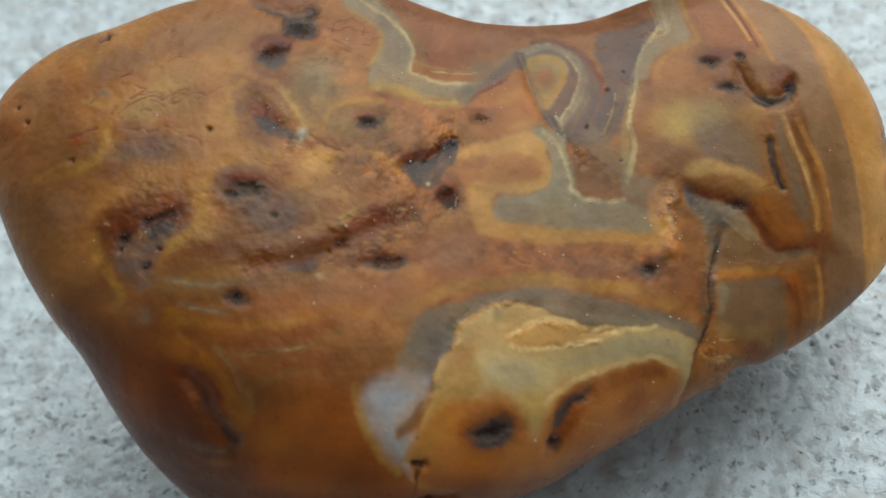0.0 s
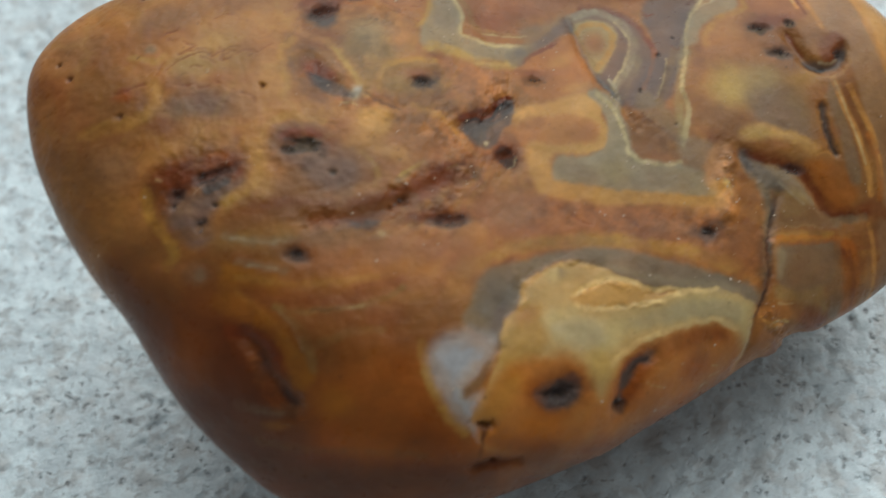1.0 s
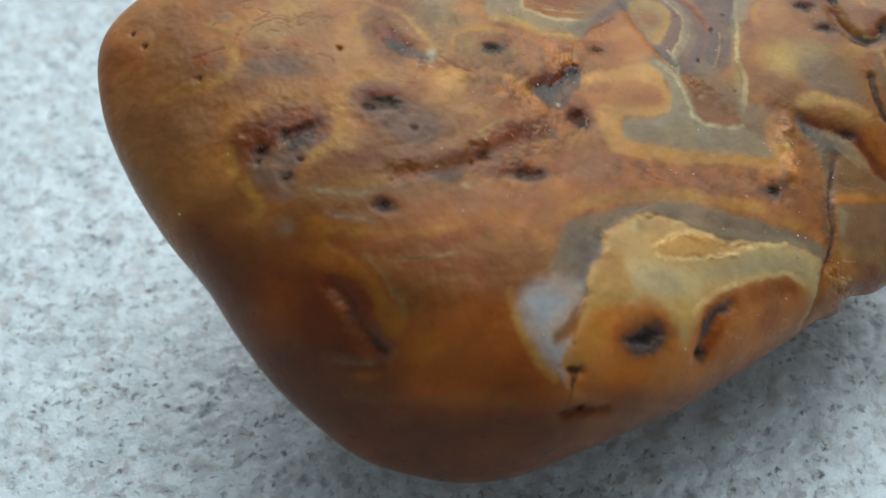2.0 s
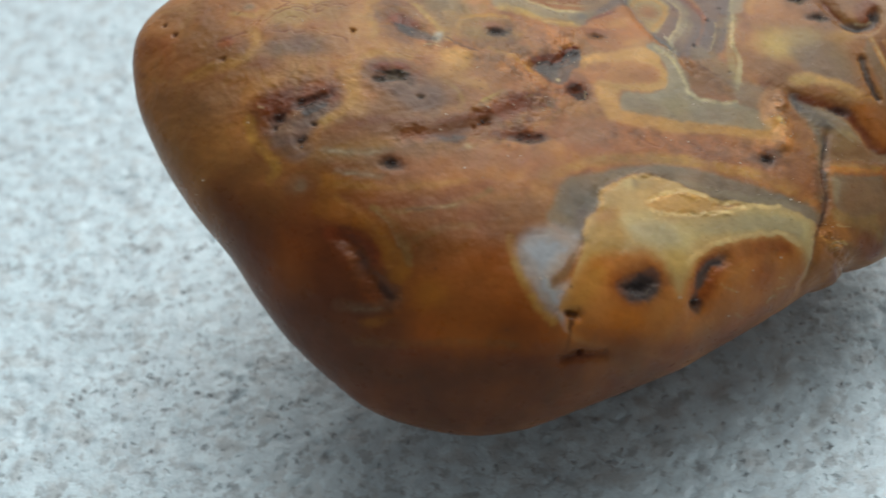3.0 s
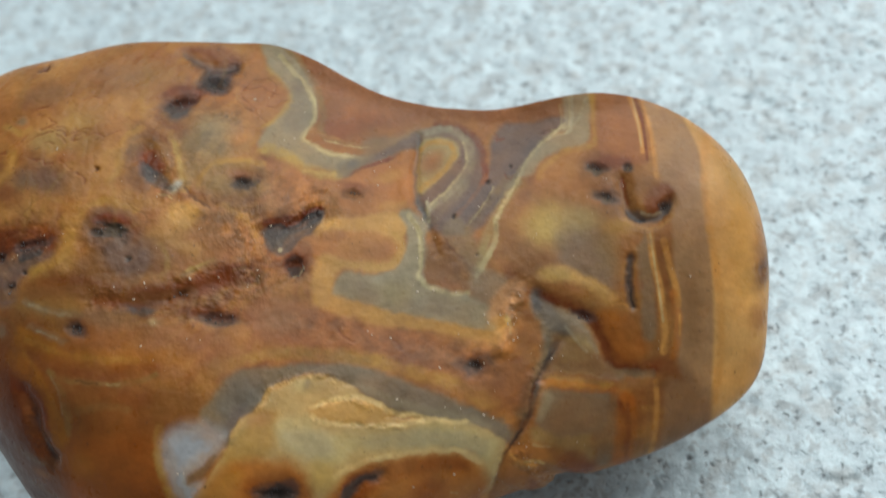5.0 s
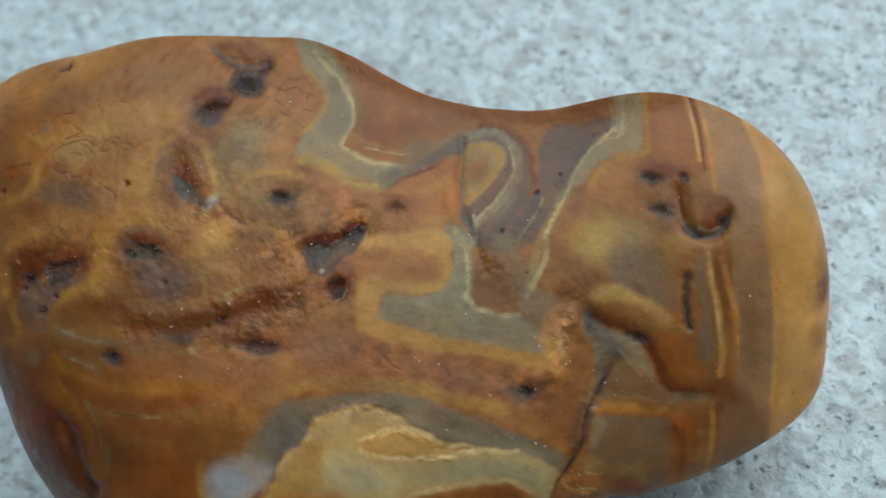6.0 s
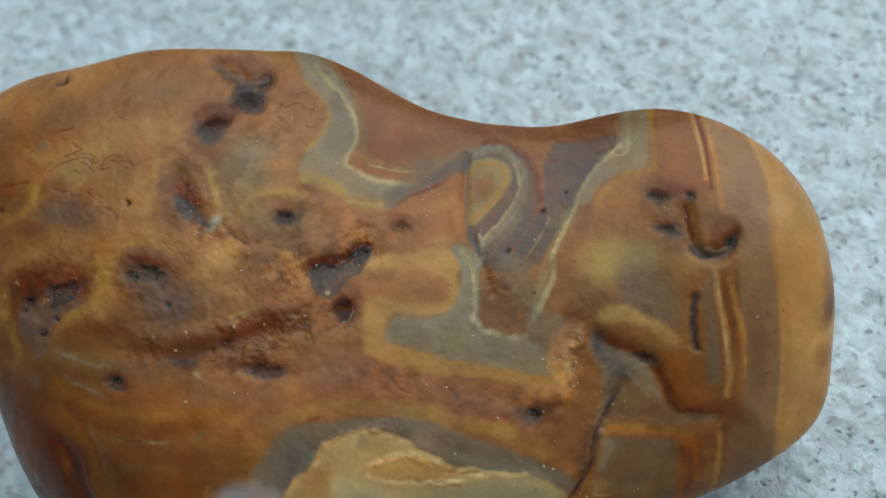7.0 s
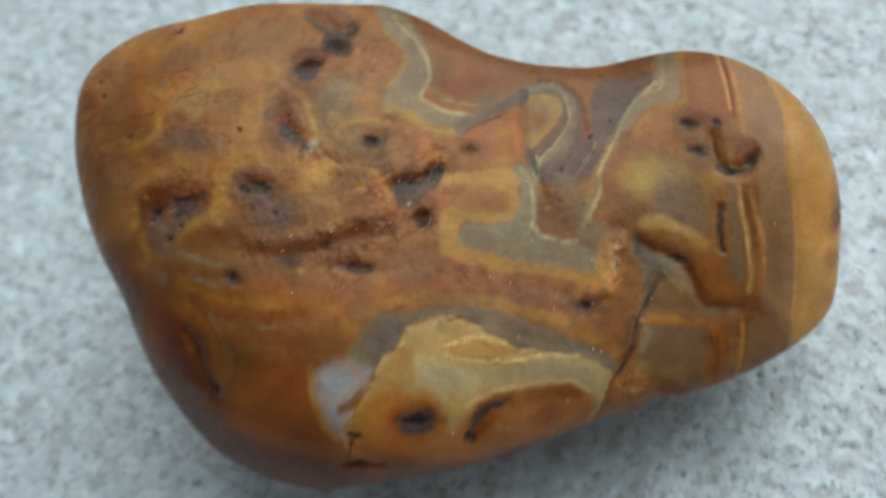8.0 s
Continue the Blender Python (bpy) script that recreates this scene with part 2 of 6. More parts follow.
HUES = {name: 0.69 * np.array((0.955, 1.01, 1.0)) * deepened(np.array(linear(*rgb))) for name, rgb in dict(
    amber=(157, 99, 53), tan=(180, 125, 72), grey=(160, 140, 109), darkgrey=(108, 98, 90), palegrey=(180, 162, 130), mauvegrey=(108, 88, 80), bluegrey=(128, 112, 92),
    olive=(146, 112, 64), olivegrey=(172, 146, 96), ochre=(184, 134, 64), yellow=(194, 154, 82), gold=(206, 152, 84), endgold=(228, 168, 102), cream=(226, 186, 116), lobecream=(228, 190, 130), lobefield=(202, 166, 110), lobegrey=(204, 180, 128), pale=(214, 188, 136),
    orange=(180, 114, 60), russet=(156, 96, 58), rust=(122, 56, 20), rustorange=(198, 112, 42), orangebrown=(178, 96, 32), mauve=(146, 104, 74), umber=(134, 88, 48),
    brown=(176, 132, 93), greybrown=(140, 116, 88), bright=(214, 148, 80), peach=(200, 138, 86), quartz=(186, 184, 182), dark=(42, 35, 33), darkbrown=(92, 50, 24),
    slate=(76, 68, 64), darkrust=(98, 48, 20), deeprust=(124, 62, 20), rustbrown=(120, 66, 26), honey=(162, 100, 38), salmon=(174, 112, 68),
).items()}
tone = layered(U0, V0, 7.0, 61)[:, None]
paint = HUES["amber"] * (1 - np.clip(tone, 0, 1)) + HUES["tan"] * np.clip(tone, 0, 1)
paint = paint + (HUES["umber"] - paint) * np.clip(-tone * 0.5, 0, 0.5)
flow = layered(U, V, 9.0, 65) * 3.2 + 0.5 * layered(U, V, 2.0, 67, 2)
ripple = (0.5 + 0.5 * np.sin(2 * np.pi * flow))[:, None] * np.clip(0.6 + 0.6 * layered(U0, V0, 6.0, 69)[:, None], 0, 1)
paint = paint + (HUES["ochre"] - paint) * 0.3 * ripple
fleck = np.clip(layered(U, V, 1.8, 91, 4, 0.6), -1, 1)[:, None]
paint = paint + (HUES["rust"] - paint) * 0.42 * np.clip(-fleck, 0, 1) + (HUES["orange"] - paint) * 0.35 * np.clip(fleck, 0, 1)
relief, hollow = 0.10 * layered(U0, V0, 5.0, 71, 2) + 0.022 * layered(U0, V0, 1.3, 75, 3, 0.6), np.zeros(len(U0))


def crackle(u, v, cell, seed):
    """How far each point lies from the border between two cells of a random network, in cells."""
    shift = np.random.default_rng(seed).uniform(0.1, 0.9, (64, 64, 2))
    x, y = u / cell + 500, v / cell + 500
    ix, iy = np.floor(x).astype(int), np.floor(y).astype(int)
    first, second = np.full(len(u), 9.0), np.full(len(u), 9.0)
    for a in (-1, 0, 1):
        for b in (-1, 0, 1):
            p = shift[(ix + a) % 64, (iy + b) % 64]
            d = np.hypot(x - ix - a - p[:, 0], y - iy - b - p[:, 1])
            first, second = np.minimum(first, d), np.minimum(second, np.maximum(first, d))
    return second - first


def smooth(x):
    x = np.clip(x, 0, 1)
    return x * x * (3 - 2 * x)


def curve(points, closed=False):
    """More points along a smooth line through the given ones."""
    p, n = np.array(points, float), len(points)
    out = []
    for i in range(n if closed else n - 1):
        a, b, c, d = (p[k % n] if closed else p[min(max(k, 0), n - 1)] for k in (i - 1, i, i + 1, i + 2))
        for f in (0.0, 0.25, 0.5, 0.75):
            out.append(0.5 * (2 * b + (c - a) * f + (2 * a - 5 * b + 4 * c - d) * f**2 + (3 * b - a - 3 * c + d) * f**3))
    return np.array(out if closed else out + [p[-1]])


def near_box(line, margin):
    lo, hi = line.min(0) - margin, line.max(0) + margin
    return np.nonzero((U > lo[0]) & (U < hi[0]) & (V > lo[1]) & (V < hi[1]))[0]


def gap_to(line, at, closed=False):
    """The distance of the points at from a line; negative inside a closed one."""
    u, v = U[at], V[at]
    best, inside = np.full(len(at), 1e9), np.zeros(len(at), bool)
    ends = np.concatenate([line, line[:1]]) if closed else line
    for (a, b), (c, d) in zip(ends[:-1], ends[1:]):
        du, dv = c - a, d - b
        k = np.clip(((u - a) * du + (v - b) * dv) / (du * du + dv * dv + 1e-12), 0, 1)
        best = np.minimum(best, (u - a - k * du) ** 2 + (v - b - k * dv) ** 2)
        if closed and d != b:
            inside ^= ((b > v) != (d > v)) & (u < a + (v - b) / dv * du)
    best = np.sqrt(best)
    return np.where(inside, -best, best) if closed else best


def lay(hue, amount, at):
    paint[at] += (HUES[hue] - paint[at]) * amount[:, None]


VUGS, PATCHES, GLINTS = [], [], []


def straight(run):
    """Lays something along true lines, without the wander."""
    global U, V
    kept, (U, V) = (U, V), (U0, V0)
    run()
    U, V = kept


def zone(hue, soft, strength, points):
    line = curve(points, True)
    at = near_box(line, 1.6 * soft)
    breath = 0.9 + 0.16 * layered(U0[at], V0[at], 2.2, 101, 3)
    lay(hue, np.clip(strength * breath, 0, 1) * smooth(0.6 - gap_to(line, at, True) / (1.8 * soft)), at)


def vein(hue, width, strength, points):
    line = curve(points)
    at = near_box(line, 1.2 * width)
    breath = 0.85 + 0.35 * layered(U0[at], V0[at], 1.4, 111, 2) + 0.25 * layered(U0[at], V0[at], 0.4, 113, 2)
    lay(hue, np.clip(strength * breath, 0, 1) * smooth(1.3 - gap_to(line, at) / (0.62 * width)), at)


def inclusion(soft, strength, points, inset=0.5, height=0.02):
    """A milky quartz patch: its blurred margin in the face, its middle a piece of its own."""
    zone("quartz", soft, strength, points)
    PATCHES.append((points, inset, height))


def stripe(hue, width, strength, points):
    straight(lambda: vein(hue, width, strength, points))


def sheet(hue, soft, strength, points):
    straight(lambda: zone(hue, soft, strength, points))


def oval(u, v, ru, rv, turn, reach):
    at = np.nonzero((np.abs(U - u) < reach * max(ru, rv)) & (np.abs(V - v) < reach * max(ru, rv)))[0]
    c, s = math.cos(radians(turn)), math.sin(radians(turn))
    a, b = U[at] - u, V[at] - v
    return at, np.hypot((a * c + b * s) / ru, (b * c - a * s) / rv)


def blot(hue, strength, u, v, ru, rv, turn):
    at, q = oval(u, v, ru, rv, turn, 2.4)
    lay(hue, strength * np.exp(-1.1 * q**3), at)


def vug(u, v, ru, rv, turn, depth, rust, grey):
    """A crystal-lined hole: a rusty upper wall, a shade-dark painted mouth and a grey floor."""
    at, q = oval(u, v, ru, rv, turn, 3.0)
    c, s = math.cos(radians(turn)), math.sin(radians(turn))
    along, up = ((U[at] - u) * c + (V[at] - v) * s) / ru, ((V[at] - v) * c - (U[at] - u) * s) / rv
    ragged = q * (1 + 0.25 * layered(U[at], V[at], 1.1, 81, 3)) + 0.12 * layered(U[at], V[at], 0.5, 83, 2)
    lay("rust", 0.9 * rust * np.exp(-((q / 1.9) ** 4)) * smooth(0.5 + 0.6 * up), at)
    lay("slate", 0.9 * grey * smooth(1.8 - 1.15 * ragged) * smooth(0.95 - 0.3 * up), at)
    # Dark crystal, blackened further as shade painted under the upper lip.
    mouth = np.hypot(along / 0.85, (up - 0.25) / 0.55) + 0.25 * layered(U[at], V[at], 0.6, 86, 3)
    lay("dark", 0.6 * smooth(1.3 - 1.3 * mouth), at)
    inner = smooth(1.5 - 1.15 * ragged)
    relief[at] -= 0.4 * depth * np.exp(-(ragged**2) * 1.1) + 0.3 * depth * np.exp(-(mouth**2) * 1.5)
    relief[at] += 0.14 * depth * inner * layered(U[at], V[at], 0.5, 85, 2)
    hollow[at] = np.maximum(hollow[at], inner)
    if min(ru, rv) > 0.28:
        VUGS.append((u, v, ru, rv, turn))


def pinhole(hue, u, v, r, depth):
    at, q = oval(u, v, r, r, 0, 2.5)
    ragged = q * (1 + 0.3 * layered(U[at], V[at], 0.6, 93, 2))
    lay(hue, 0.9 * np.exp(-(ragged**3)), at)
    relief[at] -= depth * np.exp(-(ragged**2))


def groove(width, depth, points):
    line = curve(points)
    at = near_box(line, width)
    relief[at] -= depth * np.exp(-(gap_to(line, at) / (0.55 * width)) ** 2)


def chink(points):
    """A short curved crack in the rind, its lower lip worn bright."""
    ragged = [(u + 0.12 * math.sin(7 * u + 3 * v), v + 0.14 * math.sin(5 * u - 8 * v)) for u, v in points]
    vein("rust", 0.12, 0.6, ragged)
    groove(0.18, 0.03, ragged)
    ridge(0.7, 0.015, [(u, v - 0.3) for u, v in ragged])


def crumb(width, depth, points):
    """A crumbly, broken margin along a line."""
    line = curve(points)
    at = near_box(line, 1.6 * width)
    near = np.exp(-(gap_to(line, at) / (0.6 * width)) ** 2)
    rough = layered(U0[at], V0[at], 1.1, 87, 4, 0.65) * np.clip(0.6 + layered(U0[at], V0[at], 2.5, 88, 2), 0, 1)
    relief[at] += 0.7 * depth * near * rough
    paint[at] *= (1 + 0.28 * near * np.clip(layered(U0[at], V0[at], 0.9, 89, 3, 0.7), -1, 1))[:, None]


def ridge(width, height, points):
    groove(width, -height, points)


def step(width, height, points):
    """A ledge: the ground on the line's right-hand side lies lower by height, and rises again away from it."""
    line = curve(points)
    at = near_box(line, 12 * width)
    gap = gap_to(line, at)
    a = line[np.argmin((U[at][:, None] - line[:, 0]) ** 2 + (V[at][:, None] - line[:, 1]) ** 2, 1).clip(0, len(line) - 2)]
    k = np.argmin((U[at][:, None] - line[:-1, 0]) ** 2 + (V[at][:, None] - line[:-1, 1]) ** 2, 1)
    way = (line[1:] - line[:-1])[k]
    side = np.sign(way[:, 0] * (V[at] - line[k, 1]) - way[:, 1] * (U[at] - line[k, 0]))
    relief[at] -= height * np.where(side > 0, np.exp(-(gap / (4 * width)) ** 2) * smooth(gap / width), 0)


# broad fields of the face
# Lower left flank, here and below: russet, darkened to paint in its shade.
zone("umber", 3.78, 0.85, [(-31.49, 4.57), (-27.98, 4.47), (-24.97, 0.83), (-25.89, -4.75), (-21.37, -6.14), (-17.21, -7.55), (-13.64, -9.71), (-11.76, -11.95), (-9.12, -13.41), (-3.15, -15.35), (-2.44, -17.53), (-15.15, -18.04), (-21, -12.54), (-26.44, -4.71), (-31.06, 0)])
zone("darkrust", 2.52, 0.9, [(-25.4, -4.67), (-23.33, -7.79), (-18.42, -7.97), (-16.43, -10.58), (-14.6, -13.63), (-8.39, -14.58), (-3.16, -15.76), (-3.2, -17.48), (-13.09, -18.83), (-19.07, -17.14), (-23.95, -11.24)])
zone("orangebrown", 2.10, 0.8, [(-11.73, -11.19), (-8.36, -9.3), (-6.11, -9.67), (-5.35, -11.87), (-3.51, -14.55), (-2.41, -15.79), (-6.92, -15.77), (-10.69, -14.65), (-12.95, -13.16)])
blot("orange", 0.35, -8.33, -12.24, 2.94, 1.89, -20)
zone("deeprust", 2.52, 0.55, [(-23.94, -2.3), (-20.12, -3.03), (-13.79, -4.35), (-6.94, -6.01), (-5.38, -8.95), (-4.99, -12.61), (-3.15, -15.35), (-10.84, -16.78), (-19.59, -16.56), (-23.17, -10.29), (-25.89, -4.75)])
blot("mauve", 0.7, -19.52, 16.6, 2.31, 1.09, 15)
blot("mauve", 0.6, -30.45, 11.4, 2.52, 2.10, 40)
blot("mauve", 0.5, -23.71, 13.91, 2.94, 1.05, 15)
blot("tan", 0.85, -18.71, 13.16, 3.15, 1.09, 14)
blot("tan", 0.7, -16.82, 17.13, 2.52, 1.26, 0)
blot("tan", 0.6, -23.61, 11.15, 2.52, 0.92, 10)
blot("tan", 0.6, -16.27, 10.24, 2.10, 2.52, 0)
blot("orange", 0.45, -25.2, 10.31, 2.52, 1.26, 0)
blot("olivegrey", 0.55, -21.77, 10.16, 2.02, 1.09, 0)
blot("olive", 0.5, -18.56, 10.67, 1.68, 1.01, 0)
blot("mauve", 0.75, -21.29, 8.29, 1.68, 0.59, -8)
blot("mauvegrey", 0.55, -19.69, 6.9, 2.52, 1.01, 0)
blot("greybrown", 0.5, -22.35, 6.76, 1.09, 0.84, 0)
blot("tan", 0.6, -18.13, 7.22, 1.26, 1.26, 0)
blot("russet", 0.6, -29.55, 5.76, 1.68, 2.52, 0)
blot("mauve", 0.55, -26.64, 2.63, 1.89, 1.68, 0)
blot("russet", 0.5, -23.68, 5.62, 2.52, 0.84, 0)
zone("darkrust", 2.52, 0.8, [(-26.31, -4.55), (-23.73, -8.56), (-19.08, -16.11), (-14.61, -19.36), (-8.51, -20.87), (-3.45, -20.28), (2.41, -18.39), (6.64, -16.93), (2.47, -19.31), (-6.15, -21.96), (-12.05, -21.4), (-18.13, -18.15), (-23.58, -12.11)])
zone("orangebrown", 1.26, 0.6, [(-11.71, -14.59), (-7.56, -15.31), (-4.28, -16.78), (-1.83, -17.85), (-5.92, -19.18), (-10.1, -18.5), (-12.62, -16.96)])
blot("gold", 0.45, -19.98, 12.02, 2.10, 0.59, 12)
blot("gold", 0.45, -16.12, 13.91, 1.51, 0.92, 0)
blot("gold", 0.4, -15.89, 9.36, 1.09, 1.68, 0)
blot("gold", 0.5, -8.96, 6.04, 1.51, 1.26, 30)
blot("gold", 0.35, -16.63, 3.75, 0.92, 1.68, 10)
blot("umber", 0.6, -28.5, 8.64, 1.68, 1.09, 20)
blot("umber", 0.5, -20.43, 14.59, 2.52, 0.76, 10)
blot("mauvegrey", 0.45, -20.93, 7.16, 2.94, 0.92, 0)
blot("umber", 0.5, -29.23, 1.63, 2.10, 3.78, 20)
# the rusty eye in the rind
blot("umber", 0.7, -26.44, 6.97, 2.60, 1.51, 12)
blot("rust", 0.9, -26.21, 7.75, 1.09, 0.50, 8)
blot("rustorange", 0.25, -26.31, 7.66, 0.84, 0.34, 8)
vein("rust", 0.38, 0.5, [(-26.68, 8.09), (-25.91, 8.33), (-25.25, 8.59), (-24.53, 8.93)])
vein("ochre", 1.01, 0.45, [(-24.28, 8.89), (-23.85, 7.7), (-24.21, 6.53), (-25.42, 5.82), (-27.24, 5.44), (-28.97, 5.02)])
vein("gold", 0.50, 0.25, [(-24.04, 8.44), (-23.89, 7.36), (-24.53, 6.3), (-25.82, 5.56)])
vein("yellow", 0.50, 0.5, [(-26.15, 10.74), (-24.35, 10.45), (-23.78, 10.89)])
blot("greybrown", 0.8, -24.82, 11.39, 0.50, 0.38, 0)
pinhole("darkbrown", -25.69, 16.26, 0.29, 0.35)
blot("darkrust", 0.6, -25.95, 16.1, 0.59, 0.29, 40)
blot("pale", 0.8, -26.01, 17.19, 0.21, 0.13, 20)
pinhole("darkbrown", -26.48, 6.21, 0.21, 0.25)
pinhole("darkbrown", -31.69, 10.33, 0.17, 0.25)
pinhole("darkbrown", -30.61, 9.19, 0.17, 0.25)
# the great cleft pit at the upper edge
blot("tan", 0.7, -16.92, 14.04, 2.52, 1.68, 15)
blot("orange", 0.7, -13.11, 19.41, 2.52, 0.92, -12)
blot("orange", 0.7, -12.91, 17.73, 1.26, 0.59, -15)
zone("rust", 0.42, 0.85, [(-12.96, 20.22), (-11.05, 19.99), (-9.98, 19.32), (-10.13, 18.65), (-11.51, 18.88), (-13.11, 19.47), (-14.61, 19.58), (-15.07, 19.8)])
zone("slate", 0.38, 0.95, [(-14.71, 19.29), (-13.37, 19.05), (-12.11, 18.59), (-11.02, 18.68), (-10.09, 19.11), (-9.72, 18.53), (-10.06, 17.83), (-9.82, 16.87), (-10.23, 16.17), (-11.22, 16.28), (-11.93, 17.06), (-11.93, 17.88), (-12.83, 18.21), (-14.04, 18.76)])
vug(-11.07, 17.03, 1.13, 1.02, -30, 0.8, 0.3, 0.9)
# Dark slits, here and in later pits, paint in shade under their lips.
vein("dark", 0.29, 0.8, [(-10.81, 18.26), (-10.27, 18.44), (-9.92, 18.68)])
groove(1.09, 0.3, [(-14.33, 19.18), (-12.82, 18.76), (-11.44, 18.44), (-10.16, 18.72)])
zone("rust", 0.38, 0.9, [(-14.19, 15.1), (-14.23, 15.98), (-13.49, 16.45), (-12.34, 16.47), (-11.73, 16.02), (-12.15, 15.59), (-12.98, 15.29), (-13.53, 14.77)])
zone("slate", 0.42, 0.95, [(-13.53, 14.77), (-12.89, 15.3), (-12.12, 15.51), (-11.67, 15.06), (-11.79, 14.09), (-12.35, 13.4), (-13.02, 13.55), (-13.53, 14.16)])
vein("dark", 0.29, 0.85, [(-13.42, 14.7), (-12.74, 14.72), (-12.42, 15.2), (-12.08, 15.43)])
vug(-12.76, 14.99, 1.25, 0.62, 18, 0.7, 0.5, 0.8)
vein("ochre", 0.76, 0.75, [(-8.69, 21.02), (-7.93, 19.57), (-7.05, 18.32), (-5.66, 17.63), (-4.83, 16.77), (-4.69, 15.72), (-5.09, 14.71), (-5.52, 14.03)])
vein("yellow", 0.42, 0.6, [(-7.53, 18.89), (-6.17, 18.09), (-5.09, 17.28), (-4.75, 16.33), (-4.96, 15.07), (-5.47, 14.13)])
# salmon lobe beside it
blot("salmon", 0.9, -6.78, 16.34, 1.85, 1.51, -15)
blot("salmon", 0.6, -8.46, 16.73, 1.09, 1.01, 0)
blot("orange", 0.6, -8.53, 19, 0.92, 1.51, 10)
vein("tan", 0.42, 0.6, [(-9.13, 16.89), (-8.77, 15.78), (-9.23, 15.01), (-10.52, 14.37), (-11.56, 14.2)])
chink([(-8.99, 17.19), (-8.19, 17.13), (-7.39, 17.16)])
chink([(-7.39, 17.16), (-6.5, 16.86), (-5.78, 16.8)])
chink([(-8.62, 15.63), (-7.9, 15.31), (-7.14, 15.15)])
chink([(-6.89, 14.94), (-6.33, 14.6), (-5.9, 14.14)])
chink([(-4.92, 16.58), (-5.29, 16.16), (-5.71, 15.92)])
chink([(-6.3, 15.65), (-5.78, 15.64), (-5.35, 15.89)])
blot("olivegrey", 0.5, -9.3, 13.44, 1.68, 1.09, 0)
blot("greybrown", 0.55, -9.32, 11.83, 2.18, 0.92, 0)
blot("mauve", 0.5, -8.1, 13.63, 1.09, 0.67, 0)
# grey bands over the shoulder
zone("russet", 0.59, 0.85, [(-8.27, 21.22), (-4.59, 20.58), (-1.64, 19.55), (1.44, 18.51), (4.35, 18.06), (9.88, 18.18), (14.14, 19.31), (16.2, 20.13), (17.16, 20.13), (17.19, 18.95), (14.86, 17.94), (10.48, 17.24), (7.37, 17), (4.89, 16.15), (1.64, 15.11), (-0.32, 14.48), (-1.66, 15.15), (-2.26, 16.37), (-3.66, 17.95), (-5.47, 19.5), (-7.33, 20.59)])
blot("rust", 0.45, -0.02, 14.87, 2.52, 0.84, -8)
blot("rust", 0.4, 2.26, 15.96, 2.10, 0.76, 0)
zone("grey", 0.29, 1, [(-8.88, 21.2), (-6.9, 21.11), (-5.57, 20.22), (-4.39, 19.11), (-3.2, 17.57), (-2.39, 16.25), (-2.23, 15.05), (-2.58, 13.87), (-2.47, 13.3), (-1.45, 13.03), (0.25, 12.76), (2.42, 12.66), (2.85, 12.39), (2.15, 11.62), (1.26, 10.91), (0.5, 11.21), (-1.42, 11.43), (-3.7, 12.01), (-5.29, 12.45), (-5.49, 13.51), (-5, 14.71), (-4.55, 16.02), (-4.83, 17.04), (-5.92, 18.04), (-7.11, 18.76), (-8.26, 19.97)])
zone("darkgrey", 0.59, 0.4, [(-5.15, 18.63), (-3.37, 17.1), (-2.59, 15.61), (-3.18, 13.88), (-4.5, 14.27), (-4.46, 16.02)])
vein("olive", 0.50, 0.6, [(-6.77, 21.09), (-5.16, 20.11), (-3.97, 18.83), (-2.63, 17.21), (-1.69, 15.74), (-1.48, 14.38), (-0.1, 13.81), (2.12, 13.63)])
vein("lobegrey", 0.38, 0.56, [(-7.06, 20.27), (-5.68, 19.19), (-4.53, 18.46), (-3.49, 17.44), (-2.71, 16.39), (-2.31, 15.3), (-2.55, 14.05), (-2.52, 13.46), (-1.55, 13.09), (0, 12.73), (1.57, 12.62), (2.69, 12.62)])
vein("pale", 0.17, 0.61, [(-4.89, 18.76), (-3.91, 17.83), (-2.93, 16.81), (-2.33, 15.48), (-2.5, 14.14), (-2.44, 13.47), (-1.45, 13.03), (0.28, 12.68), (2.58, 12.69)])
vein("pale", 0.17, 0.43, [(-0.85, 13.79), (0.41, 13.56), (1.54, 13.55), (2.61, 13.71)])
vein("tan", 0.21, 0.4, [(-2.46, 14.49), (-0.97, 14.11), (0.45, 13.99)])
vein("yellow", 0.84, 0.9, [(-4.79, 12.27), (-3.23, 11.84), (-1.6, 11.24), (-0.26, 10.93), (1.24, 10.99)])
vein("cream", 0.29, 0.5, [(-1.29, 11.04), (0.09, 10.9), (1.22, 11.03)])
zone("greybrown", 0.42, 0.7, [(2.16, 14.34), (4.35, 14.93), (5.89, 15.78), (6.31, 14.89), (5.24, 13.69), (3.76, 12.52), (2.69, 12.37), (2.55, 13.36)])
zone("darkgrey", 0.34, 0.6, [(1.05, 12.13), (2.52, 12.35), (3.36, 12.98), (4.74, 13.61), (4.79, 12.85), (3.1, 11.84), (1.86, 10.92), (1.21, 11.07)])
# the loop of bands and the dark channel
zone("mauvegrey", 0.34, 0.95, [(12.69, 17.27), (14.9, 17.81), (16.62, 18.53), (17.8, 18.41), (16.64, 17.05), (15.62, 15.49), (15, 13.28), (14.14, 10.88), (13.29, 9.14), (12.42, 8.04), (10.84, 7.84), (9.75, 8.08), (10.8, 9.73), (12.03, 11.81), (12.58, 13.77), (12, 15.72)])
